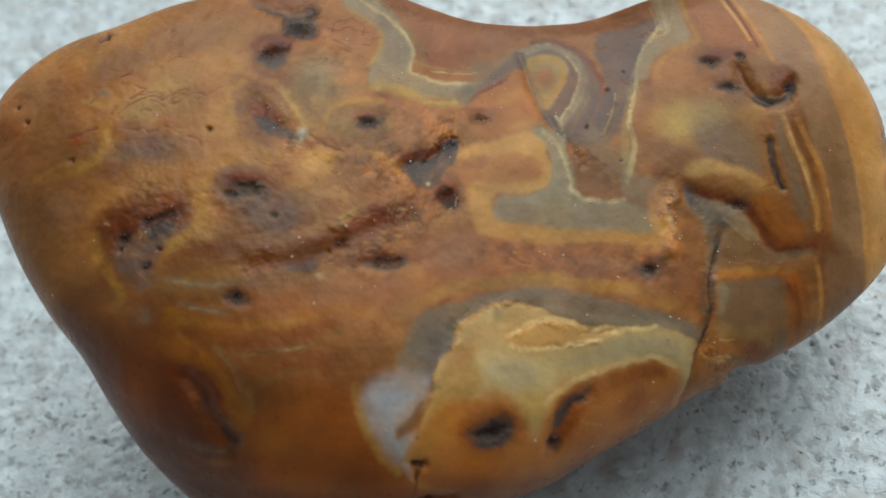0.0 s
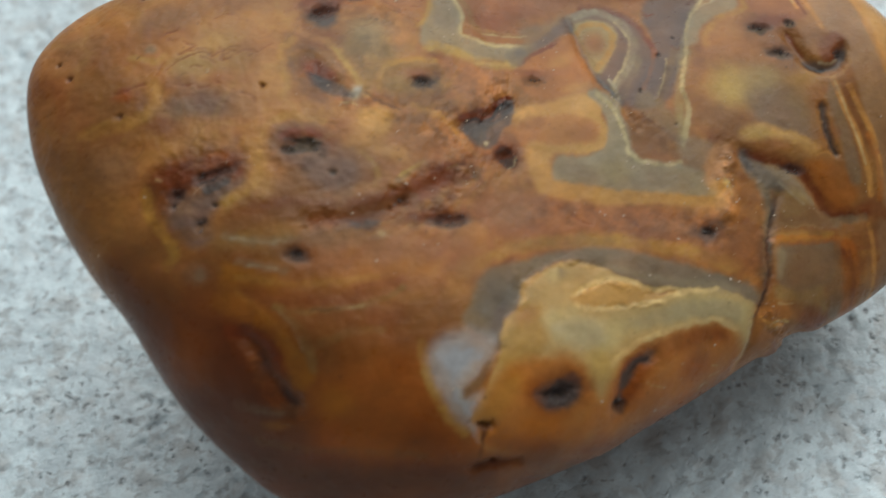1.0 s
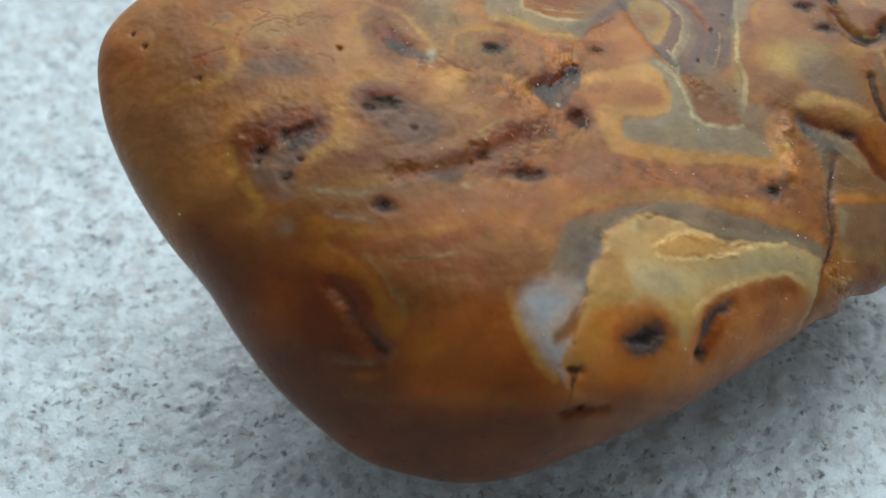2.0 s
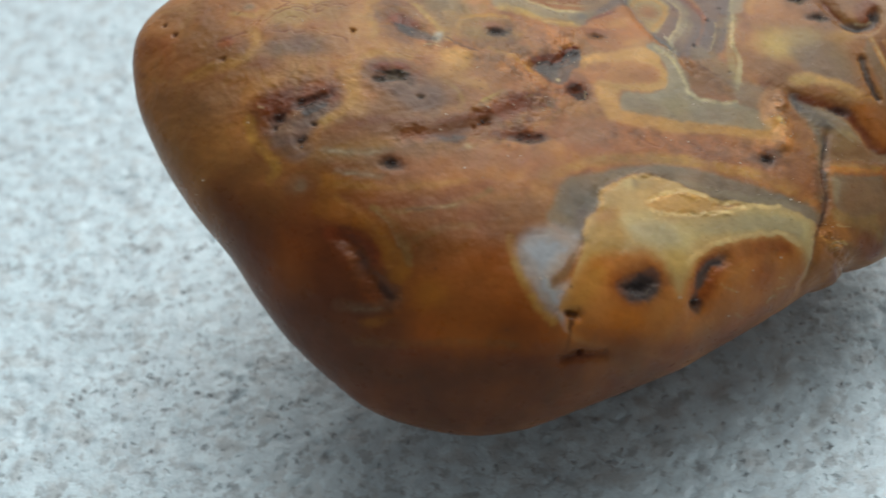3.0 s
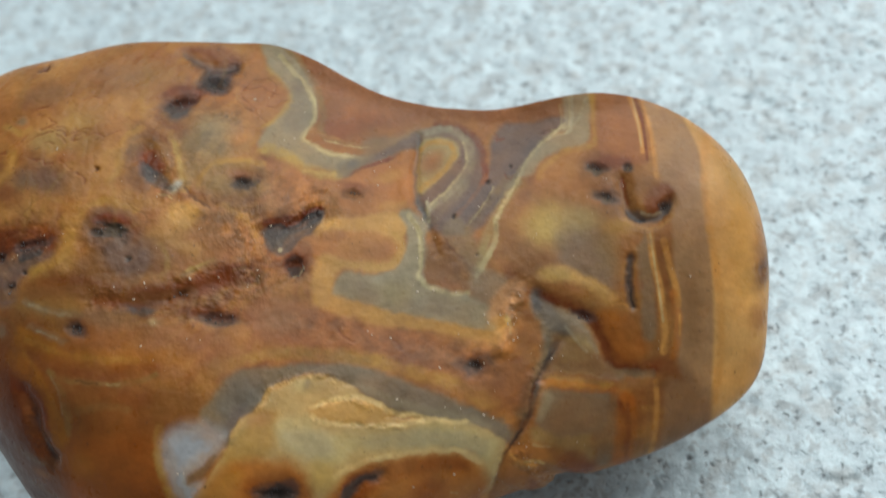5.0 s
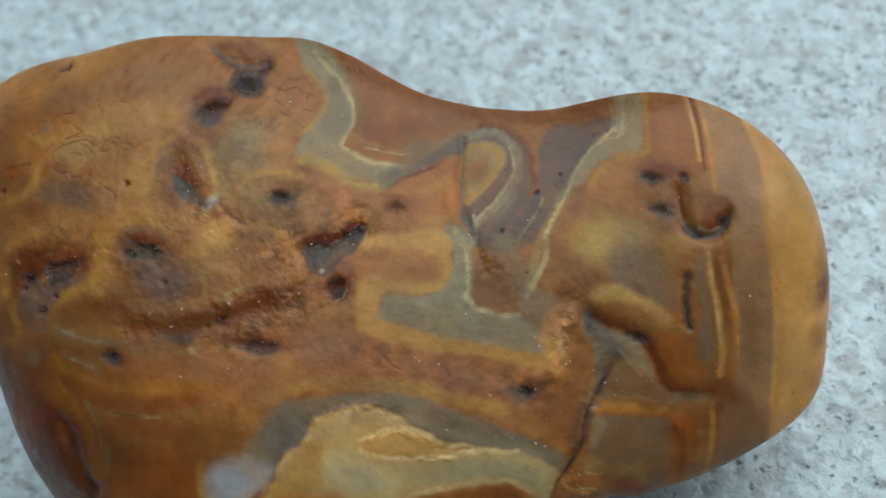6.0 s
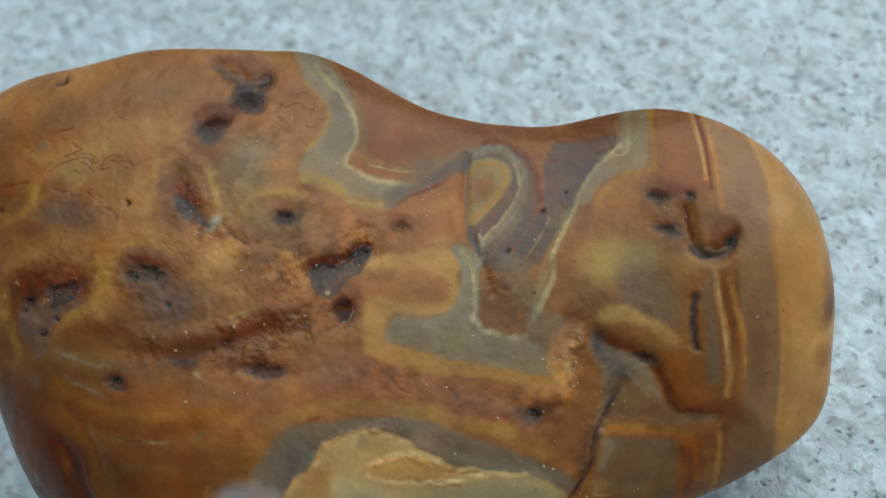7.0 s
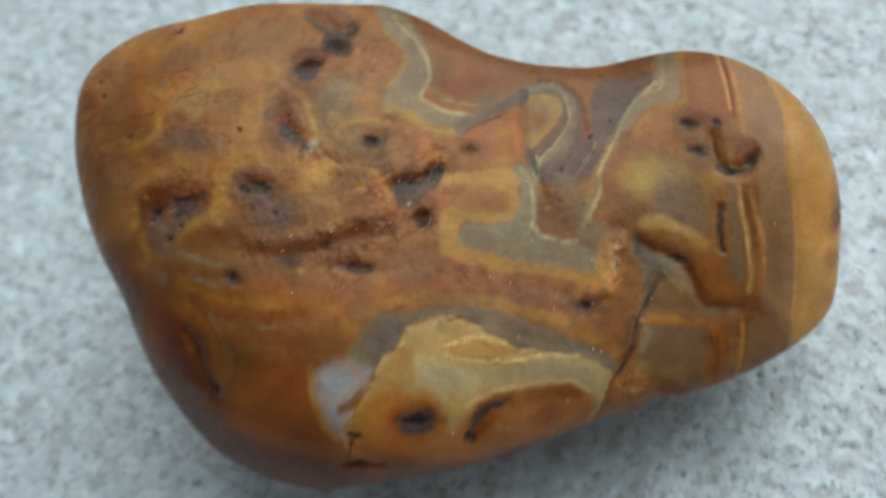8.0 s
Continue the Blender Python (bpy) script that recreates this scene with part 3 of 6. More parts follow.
zone("mauvegrey", 0.29, 0.85, [(2.87, 12.63), (4.24, 13.97), (6.01, 15.66), (8.36, 16.62), (10.4, 16.14), (11.72, 14.89), (12.3, 12.76), (11.75, 10.56), (10.68, 9.18), (9.31, 8), (8.5, 8.87), (7.15, 10.8), (6.27, 13.71), (5.11, 13.68)])
vein("rust", 0.55, 0.85, [(7.08, 16.5), (8.55, 16.77), (10.23, 16.24), (11.47, 15.09), (12.14, 13.77), (12.33, 12.3)])
vein("russet", 0.38, 0.5, [(12.38, 12.77), (11.94, 10.85), (11.21, 9.47)])
vein("grey", 0.67, 0.9, [(6.38, 15.66), (8.49, 16.23), (9.99, 15.51), (10.91, 14.08), (10.65, 12.09), (9.74, 10.53), (8.86, 9.25), (8.96, 8.24)])
vein("pale", 0.25, 0.47, [(9.88, 15.29), (10.58, 14.16), (10.52, 12.66), (9.77, 11.11), (8.99, 9.88), (8.83, 8.61)])
vein("greybrown", 0.50, 0.7, [(11.15, 13.75), (11.06, 11.8), (10.22, 10.18), (9.52, 8.71)])
zone("olivegrey", 0.25, 0.95, [(6.32, 14.63), (7.17, 15.38), (8.99, 15.4), (9.81, 14.58), (9.6, 13.26), (8.89, 11.96), (7.92, 10.71), (7.18, 11.37), (6.65, 12.83)])
vein("ochre", 0.46, 0.9, [(6.57, 14.23), (7.33, 14.96), (8.69, 15.08), (9.44, 14.47), (9.33, 13.15), (8.62, 11.96), (7.85, 11.09)])
blot("amber", 0.9, 7.89, 13.34, 1.01, 1.18, -20)
vein("olive", 0.25, 0.5, [(7.18, 12.73), (7.54, 11.67), (8.04, 11.29)])
vein("darkgrey", 0.38, 0.8, [(6.04, 15.36), (6.44, 13.71), (6.95, 12), (7.65, 10.52), (8.43, 9.33), (9.32, 8.27)])
groove(0.59, 0.14, [(6.04, 15.36), (6.44, 13.71), (6.95, 12), (7.65, 10.52), (8.43, 9.33), (9.31, 8.08), (10.3, 6.3)])
ridge(0.92, 0.09, [(5.5, 14.2), (5.86, 12.72), (6.54, 10.89), (7.47, 9.3)])
vein("dark", 0.17, 0.5, [(6.64, 12.62), (7.11, 11.55), (7.65, 10.52), (8.03, 9.87)])
vein("palegrey", 0.25, 0.7, [(8.57, 10.07), (9.04, 9.33), (9.16, 8.52)])
crumb(0.50, 0.12, [(8.39, 10.06), (8.85, 9.15), (9.16, 8.33)])
zone("greybrown", 0.38, 0.7, [(11.11, 9.19), (12.43, 8.31), (13.67, 6.38), (13.76, 4.65), (12.77, 5.25), (11.62, 6.51), (10.4, 7.84)])
vein("olive", 0.67, 0.5, [(14.15, 12.79), (13.13, 10.4), (12.34, 8.37), (12.93, 6.38)])
vein("olivegrey", 0.76, 0.6, [(14.94, 12.77), (14.14, 9.95), (13.68, 7.68), (13.7, 5.5)])
vein("grey", 0.55, 0.55, [(19.19, 21.05), (18.76, 18.93), (17.14, 17.38), (16.06, 16.1), (15.08, 13.88), (14.37, 12.31)])
vein("pale", 0.29, 0.65, [(17.61, 18.21), (16.41, 16.64), (15.49, 15.08), (14.94, 12.77), (14.49, 10.88), (14.09, 9.32)])
vein("lobegrey", 0.38, 0.6, [(14.17, 9.5), (14.4, 7.8), (14.01, 6.37), (13.62, 5)])
vein("pale", 0.17, 0.58, [(19.19, 21.05), (18.73, 19.94), (18.5, 18.3), (17.58, 17.86)])
crumb(0.38, 0.16, [(17.19, 17.66), (15.97, 16.1), (15.2, 14.26), (14.53, 11.35), (14.17, 9.5), (14.39, 7.63)])
vein("pale", 0.17, 0.36, [(13.36, 12.01), (12.97, 10.49), (12.31, 8.93)])
crumb(0.42, 0.08, [(13.44, 11.82), (12.82, 9.74), (12.2, 8.58)])
chink([(12.04, 16.12), (12.47, 16.04), (12.94, 16.24)])
chink([(11.89, 16.46), (12.23, 16.26), (12.53, 15.83)])
chink([(13.93, 13.16), (14.25, 12.98), (14.47, 13.28)])
pinhole("dark", 12.68, 12.29, 0.17, 0.12)
pinhole("dark", 14.11, 13.97, 0.13, 0.1)
pinhole("dark", 10.93, 9.23, 0.17, 0.12)
pinhole("dark", 13.29, 6.57, 0.13, 0.1)
vein("darkbrown", 0.25, 0.6, [(15.91, 17.06), (16.52, 17.48), (17, 17.65)])
# orange wedge, lobe and the fringed grey bar
zone("orange", 0.42, 0.9, [(2.31, 11.07), (3.64, 12.35), (6.2, 14.02), (6.87, 12.13), (7.46, 10.32), (6.63, 9.13), (4.44, 8.17), (2.6, 8.58), (1.52, 9.93)])
vein("rust", 0.29, 0.75, [(2.23, 11.26), (3.12, 12.05), (4.2, 12.87), (5.19, 13.49)])
blot("russet", 0.6, 4.1, 10.46, 1.68, 0.50, 10)
vein("tan", 0.59, 0.6, [(3.61, 7.99), (5.31, 8.47), (6.98, 9.48)])
zone("greybrown", 0.29, 0.9, [(1.91, 12.7), (3.23, 13.12), (2.86, 12.33), (2.05, 11.16), (1.37, 10.95), (1.2, 11.51)])
blot("darkgrey", 0.7, 2.07, 12.11, 0.50, 0.50, 30)
vug(2.84, 9.73, 0.62, 0.40, 0, 0.3, 0.5, 0.6)
blot("rust", 0.5, 2.38, 10.42, 1.26, 0.25, 6)
zone("gold", 0.29, 0.9, [(1.01, 7.47), (3.52, 7.93), (6.38, 8.72), (7.85, 8.22), (7.51, 6.98), (8.01, 5.75), (7.7, 4.68), (6.17, 4.17), (3.61, 3.95), (3.33, 2.83), (4.08, 2.06), (7.39, 1.71), (11.32, 1.64), (15.15, 1.52), (15.87, 2.17), (16.56, 1.08), (15.28, 0.46), (11.02, 0.55), (6.91, 0.44), (3.02, 0.93), (2.02, 2.23), (1.76, 3.89)])
zone("orange", 0.34, 0.9, [(0.97, 5.68), (1.68, 6.58), (3.75, 6.96), (6.03, 6.87), (7.22, 6.25), (7.15, 5.38), (6.13, 4.88), (3.85, 4.75), (2.2, 4.91), (1.63, 4.43)])
zone("russet", 0.50, 0.5, [(4.8, 6.22), (6.49, 6.43), (6.9, 5.61), (5.48, 5.18)])
vein("ochre", 0.38, 0.6, [(1.79, 4.46), (3.53, 4.31), (6.04, 4.46), (7.52, 5.26), (7.62, 6.41), (6.78, 7.08)])
zone("umber", 0.42, 0.5, [(0.91, 6.56), (2.44, 6.98), (3, 6.47), (1.85, 5.92)])
zone("grey", 0.25, 1, [(3.54, 2.9), (3.99, 3.72), (5.97, 3.87), (7.53, 4.6), (8.02, 6.06), (7.58, 7.8), (6.78, 8.76), (7.56, 9.12), (8.65, 8.51), (9.26, 7.29), (9.64, 5.91), (9.75, 4.34), (10.79, 3.78), (13.16, 3.46), (15.23, 2.86), (16.09, 2.38), (15.85, 1.3), (14.29, 1.2), (11.35, 1.43), (7.97, 1.67), (4.74, 2.01), (3.75, 2.17)])
zone("bluegrey", 0.59, 0.4, [(4.02, 2.99), (6, 3.24), (6.69, 2.3), (4.68, 2.14)])
zone("bluegrey", 0.59, 0.4, [(9.31, 2.84), (12.25, 2.85), (14.37, 2.03), (12.64, 1.61), (9.66, 1.84)])
blot("olivegrey", 0.5, 8.29, 2.93, 1.26, 0.92, 0)
vein("lobegrey", 0.38, 0.64, [(7.54, 8.76), (8.43, 7.97), (9.05, 6.74), (9.31, 5.34), (9.51, 4.19), (10.62, 3.69), (12.23, 3.43), (13.31, 3.61)])
vein("pale", 0.17, 0.5, [(7.95, 8.32), (8.9, 6.99), (9.22, 5.43), (9.45, 4.1)])
vein("pale", 0.17, 0.43, [(10.2, 3.7), (11.64, 3.54), (12.8, 3.37)])
crumb(0.38, 0.1, [(7.95, 8.32), (8.9, 6.99), (9.22, 5.43), (9.5, 4), (11.45, 3.53), (13.09, 3.54)])
zone("umber", 0.38, 0.85, [(10.04, 7.57), (11.06, 7.21), (12.3, 6.11), (13.24, 4.56), (13.09, 3.79), (11.51, 3.96), (10.23, 4.11), (9.74, 5.36), (9.58, 6.78)])
blot("russet", 0.6, 11.89, 3.98, 1.01, 0.42, -10)
vein("darkbrown", 0.21, 0.5, [(10.81, 7.31), (11.65, 6.62), (12.3, 6.26)])
zone("greybrown", 0.38, 0.7, [(13.24, 5.06), (14.59, 5.52), (16.24, 4.67), (15.7, 2.96), (13.95, 3.1)])
# red strip and ochre below the bar
zone("russet", 0.59, 0.9, [(-1.73, 0.83), (0.65, 1.27), (3.05, 0.68), (7.1, 0.44), (11.22, -0.05), (14.57, -0.43), (15.86, -0.61), (16.07, -1.61), (13.19, -2.39), (10.27, -2.05), (6.99, -1.72), (3, -1.94), (-0.94, -1.49)])
blot("mauve", 0.5, 0.61, -0.31, 2.10, 0.92, 0)
blot("mauve", 0.5, 11.98, -1.16, 2.10, 0.67, -5)
vein("ochre", 0.92, 0.75, [(-1.68, -3.83), (0.22, -2.88), (2.97, -2.3), (6.59, -2.01), (10.23, -2.51), (13.57, -2.94), (16.93, -3.87)])
vein("olive", 0.67, 0.5, [(0.63, -2.69), (3.77, -2.14), (7.39, -2.26)])
zone("russet", 0.50, 0.6, [(16.2, -2), (18.28, -3.65), (18.39, -4.7), (16.07, -3.86), (13.98, -3.19)])
chink([(4.69, -0.45), (5.33, -0.92), (6.21, -1.16)])
chink([(8.95, -0.45), (9.33, -0.85), (9.56, -1.16)])
vug(14.94, -1.51, 0.62, 0.62, 0, 0.55, 0.35, 0.8)
blot("slate", 0.6, 14.17, -1.51, 0.92, 0.59, 0)
blot("umber", 0.7, 16.1, -0.8, 0.67, 0.50, 10)
# lump beside the fault
zone("peach", 0.38, 0.85, [(15.29, 3.73), (16.72, 5.11), (17.34, 4.25), (16.82, 3.06), (17.35, 1.7), (17.03, 0.05), (15.73, -0.14), (16.03, 1.53), (15.2, 2.1)])
zone("gold", 0.38, 0.6, [(15.47, 2.04), (16.42, 2.23), (16.56, 0.86), (16, 0.04), (15.17, 0.86)])
ridge(1.09, 0.22, [(16.61, 0.04), (16.89, 1.39), (16.52, 2.54), (17.14, 3.72)])
crumb(0.76, 0.16, [(16.36, 2.62), (16.86, 1.97), (17.05, 1.04), (16.79, 3.73)])
# This cream fleck paints in the highlight on the lump.
blot("cream", 0.8, 16.68, 2.04, 0.21, 0.42, 30)
vein("pale", 0.17, 0.43, [(17.03, 1.8), (17.12, 1.2)])
# nose, cheek and pits of the end face
zone("umber", 0.67, 0.6, [(17.58, 14.25), (20.03, 16.02), (23.05, 15.96), (24.96, 14.6), (27.07, 14.29), (27.67, 12.22), (25.77, 10.41), (23.18, 10.43), (19.83, 11.35), (17.72, 11.83)])
zone("grey", 0.25, 0.85, [(17.01, 20.43), (18.96, 20.82), (19.6, 18.53), (19.61, 16.7), (17.95, 16), (16.55, 15.07), (15.87, 13.61), (14.94, 13.46), (15.67, 15.44), (16.74, 16.73), (17.78, 17.43)])
vein("palegrey", 0.25, 0.6, [(17.75, 20.61), (18.07, 18.71), (18.1, 17.57), (17.14, 16.98)])
vein("pale", 0.13, 0.36, [(17.47, 20.51), (17.99, 17.73), (16.95, 17.03), (15.99, 16.01)])
vein("lobegrey", 0.17, 0.3, [(16.81, 19.69), (17.31, 17.88), (16.6, 17.51)])
vein("ochre", 0.55, 0.85, [(19.19, 21.05), (19.96, 19.05), (20.28, 16.88), (18.34, 15.86), (16.99, 14.63), (16.6, 13.48)])
sheet("russet", 0.25, 0.9, [(19.71, 21.14), (22.34, 21.24), (23.49, 19.62), (24.37, 17.15), (24.67, 15.69), (21.99, 15.46), (20.78, 16.54)])
sheet("salmon", 0.38, 0.5, [(20.18, 21.18), (22.34, 21.24), (23.34, 19.11), (23.95, 17.26), (21.78, 16.73), (20.88, 17.86)])
stripe("bright", 0.34, 0.9, [(22.34, 21.24), (23.23, 19.59), (23.93, 17.92), (24.3, 16.62)])
stripe("pale", 0.13, 0.5, [(22.57, 21.22), (23.55, 18.87), (24.13, 17.09)])
stripe("rust", 0.25, 0.75, [(22.8, 21.2), (23.81, 19.23), (24.47, 17.16), (24.81, 15.99)])
stripe("bright", 0.42, 0.75, [(23.47, 21.12), (24.37, 19.26), (25.05, 17.29), (25.75, 14.79)])
sheet("brown", 0.29, 0.95, [(23.69, 21.09), (25.63, 20.65), (27.97, 19.47), (28.69, 16.97), (29.66, 13.85), (30.42, 11.12), (31.56, 7.47), (32.54, 3.33), (33.08, -0.18), (32.24, -1.65), (29.86, 0.34), (28.91, 4.54), (28.09, 8.63), (27.36, 11.85), (25.9, 15.33), (24.78, 18.53)])
zone("tan", 0.59, 0.5, [(16.71, 14.26), (18.68, 15.76), (19.98, 15.72), (19.19, 13.26), (17.28, 11.83), (16.3, 12.31)])
blot("mauve", 0.5, 27.54, 14.55, 1.09, 2.52, 20)
blot("umber", 0.4, 29.98, 4.75, 0.92, 3.36, 12)
sheet("endgold", 0.25, 1, [(27.01, 20.13), (28.34, 19.5), (30.09, 18.39), (32.12, 16.44), (33.75, 13.97), (35, 10.87), (35.81, 6.82), (36.15, 2.73), (35.37, -0.57), (33.99, -2.39), (32.96, -3.39), (32.66, -1.52), (32.18, 1.93), (31.57, 5.87), (30.74, 9.83), (29.73, 14.05), (28.53, 17.67)])
sheet("gold", 0.67, 0.5, [(31.3, 16.67), (32.77, 15.57), (33.82, 11.92), (34.17, 7.26), (33.24, 7.07), (31.93, 11.47)])
stripe("bright", 0.59, 0.7, [(29.07, 18.86), (29.34, 15.06), (30.29, 11.67), (31.35, 8.31), (32.28, 4.78), (32.74, 1.38), (32.82, -1.77)])
blot("orange", 0.5, 17.9, 13.27, 1.68, 1.85, 10)
blot("orange", 0.4, 20.21, 12.75, 1.85, 1.26, 0)
blot("yellow", 0.95, 18.04, 9.71, 1.85, 1.93, 10)
blot("olivegrey", 0.7, 20.61, 10.44, 1.85, 1.26, 0)
zone("bluegrey", 0.92, 0.65, [(19.18, 9.09), (21.82, 9.53), (23.42, 7.78), (23.74, 5.59), (21.57, 6.02), (19.89, 6.87)])
blot("olive", 0.5, 23.07, 8.86, 1.01, 1.68, 10)
blot("ochre", 0.6, 23.61, 10.42, 1.26, 0.84, 0)
blot("umber", 0.5, 16.88, 7.08, 1.68, 1.09, -30)
vein("gold", 1.01, 0.9, [(18.59, 5.84), (20.08, 6.25), (21.97, 5.76), (23.7, 4.9)])
blot("yellow", 0.6, 19.56, 6.01, 1.09, 0.59, 0)
zone("umber", 0.59, 0.75, [(18.53, 5.02), (20.61, 4.54), (23.22, 4.12), (26.33, 3.89), (28.07, 2.18), (28.02, 0.91), (26.15, 0.04), (24.81, 0.46), (23.56, 2.32), (21.42, 3.6), (19.24, 4.01)])
zone("orangebrown", 0.59, 0.55, [(23.2, 3.78), (25.87, 3.63), (27.13, 1.76), (26.15, 0.21), (24.83, 0.89), (23.84, 2.34)])
zone("greybrown", 0.29, 0.75, [(25.96, 10.6), (26.49, 8.21), (27.08, 5.18), (27.62, 2.58), (26.72, 2.61), (26.27, 4.75), (25.98, 6.45), (25.21, 8.64)])
ridge(5.04, 0.2, [(19.43, 6.62), (22.03, 6.36), (24.57, 5.07), (26.28, 3.45)])
ridge(2.10, 0.08, [(19.34, 5.3), (21.95, 4.99), (24.1, 3.95), (25.55, 2.6)])
groove(1.26, 0.16, [(18.24, 4.44), (20.11, 3.75), (21.82, 3.25), (23.56, 2.07), (24.54, 0.46)])
groove(1.43, 0.1, [(23.54, 1.9), (24.6, 0.22), (26.14, -0.39), (27.54, -0.39)])
vein("darkrust", 0.63, 0.8, [(18.65, 4.51), (20.49, 3.86), (22.29, 3.34), (23.72, 2.08), (24.71, 0.3), (26.25, -0.21), (28, 0.04)])
vein("rust", 0.84, 0.5, [(23.17, 2.93), (24.39, 1.06), (25.99, 0.21), (28.02, 0.46)])
blot("rust", 0.55, 28.5, 0.38, 1.26, 0.92, 0)
vug(22.11, 3.33, 0.91, 0.40, -10, 0.4, 0.4, 0.9)
vein("palegrey", 0.25, 0.55, [(21.38, 2.83), (22.4, 2.16), (23.3, 1.12), (23.65, 0.72)])
zone("greybrown", 0.34, 0.85, [(18.13, 4.36), (19.22, 3.85), (21.83, 3.01), (23.17, 1.81), (23.89, 0.39), (25.4, -0.46), (25.67, -0.97), (22.46, -0.87), (20.21, -1.12), (19.94, 0.45), (19.12, 2.15), (18.29, 3.15)])
zone("olivegrey", 0.34, 0.6, [(20.81, 1.29), (22.62, 1.56), (23.17, 0.46), (21.17, -0.2)])
blot("slate", 0.8, 18.44, 3.85, 0.42, 1.01, 15)
blot("russet", 0.6, 20.4, 0.38, 0.50, 0.67, 0)
vein("pale", 0.17, 0.43, [(20.6, -0.71), (21.72, -1.05), (22.91, -0.88), (24.28, -1.06)])
stripe("rust", 0.21, 0.3, [(24.77, 10.78), (25.53, 8.21), (26.12, 6.05)])
stripe("bright", 0.50, 0.9, [(25.94, 10.42), (26.58, 8.19), (27.31, 6.48), (27.87, 4.5), (28.28, 2.95), (28.42, 1.58)])
stripe("pale", 0.17, 0.6, [(26.01, 10.24), (26.74, 7.94), (27.45, 5.76), (28.01, 3.81)])
stripe("rust", 0.34, 0.25, [(26.58, 9.8), (27.43, 7.69), (28.09, 6.05), (28.67, 4.36)])
stripe("bright", 0.46, 0.85, [(27.11, 9.89), (27.89, 8.06), (28.63, 6.41), (28.95, 5.22)])
stripe("rustorange", 0.59, 0.5, [(28.44, 6.06), (29.06, 4.33), (29.28, 2.59), (29.27, 1.32)])
stripe("umber", 0.29, 0.3, [(28.71, 5.19), (28.75, 3.42), (28.52, 1.75)])
stripe("bright", 0.17, 0.7, [(29.15, 4.51), (29.41, 2.97)])
zone("slate", 0.21, 0.9, [(24.58, 8.12), (24.92, 8.3), (25.27, 6.55), (25.81, 4.57), (25.53, 4.32), (24.95, 5.42), (24.6, 6.72)])
vein("dark", 0.17, 0.7, [(24.73, 7.87), (24.91, 6.64), (25.31, 5.51), (25.72, 4.56)])
groove(0.55, 0.24, [(24.75, 8.12), (25.01, 6.46), (25.63, 4.5)])
vein("bright", 0.17, 0.5, [(24.11, 4.38), (24.65, 4.58), (25.27, 4.48)])
zone("rust", 0.34, 0.8, [(20.81, 15.38), (22, 15.98), (23.47, 15.92), (22.93, 15.23), (21.59, 14.97), (20.81, 14.89)])
vug(20.76, 14.82, 0.96, 0.51, -6, 0.35, 0.3, 0.9)
vug(23.41, 15.3, 0.51, 0.40, 10, 0.25, 0.25, 0.9)
vug(22.15, 12.64, 0.85, 0.51, -12, 0.35, 0.2, 0.9)
blot("bluegrey", 0.5, 20.8, 14.54, 0.55, 0.21, 0)
blot("bluegrey", 0.5, 22.24, 12.35, 0.42, 0.21, 0)
blot("bluegrey", 0.4, 23.42, 15.03, 0.29, 0.17, 0)
groove(1.09, 0.42, [(23.11, 14.25), (23.44, 12.9), (24.25, 11.71), (25.33, 11.32), (26.41, 11.86), (26.86, 12.87)])
vein("umber", 0.76, 0.75, [(23.04, 14.35), (23.49, 13.1), (24.1, 11.97), (25, 11.42)])
vein("rust", 0.42, 0.7, [(23.14, 14.35), (23.44, 13.47), (23.83, 12.52)])
zone("rust", 0.29, 0.9, [(25.54, 13.89), (26.45, 14.29), (27.15, 13.8), (27.03, 12.78), (26.45, 12.13), (25.64, 11.87), (25.19, 12.33), (25.18, 13.17)])
zone("slate", 0.25, 0.9, [(23.74, 11.79), (24.62, 11.96), (25.37, 11.69), (26.17, 11.93), (26.65, 12.59), (26.98, 13.16), (27.18, 12.58), (26.58, 11.68), (25.49, 11.14), (24.37, 11.05)])
vein("dark", 0.34, 0.9, [(24, 11.61), (24.65, 11.23), (25.33, 11.32)])
vug(26.66, 12.67, 0.51, 0.51, 40, 0.45, 0.2, 0.9)
vein("palegrey", 0.17, 0.6, [(25.03, 11.87), (25.8, 11.86), (26.38, 12.21)])
blot("umber", 0.5, 24.82, 13.52, 1.01, 0.67, 10)
vein("ochre", 0.29, 0.4, [(23.66, 10.68), (25.35, 10.6), (26.69, 11.05), (27.46, 11.96)])
# the far end and the box below the nose
blot("rust", 0.5, 35.17, 5.15, 0.92, 1.09, 0)
blot("umber", 0.9, 34.93, 8.83, 0.67, 1.68, -5)
blot("darkrust", 0.6, 35.05, 8.85, 0.42, 1.09, -5)
pinhole("umber", 34.93, 8.83, 0.38, 0.3)
blot("russet", 0.5, 34.38, 11.09, 0.67, 2.52, 0)
zone("ochre", 0.25, 0.8, [(19.95, -1.34), (21.91, -1.36), (24.03, -1.27), (25.08, -1.4), (24.13, -1.97), (22, -2.15), (20.14, -2.2)])
vein("rustorange", 0.29, 0.5, [(20.09, -1.84), (21.94, -1.79), (24.09, -1.71)])
zone("bluegrey", 0.38, 0.85, [(20.62, -2.66), (22.86, -2.29), (24.82, -2.13), (25.18, -3.74), (24.46, -5.14), (22.26, -5.83), (20.25, -5.21), (20.1, -3.94)])
zone("olivegrey", 0.38, 0.7, [(19.86, -5.43), (22.26, -5.83), (24.06, -5.46), (24.19, -7.33), (22.49, -6.68), (21.05, -6.31), (20.23, -6.41)])
zone("palegrey", 0.29, 0.45, [(20.12, -2.73), (20.83, -2.99), (20.64, -4.3), (20.1, -4.71)])
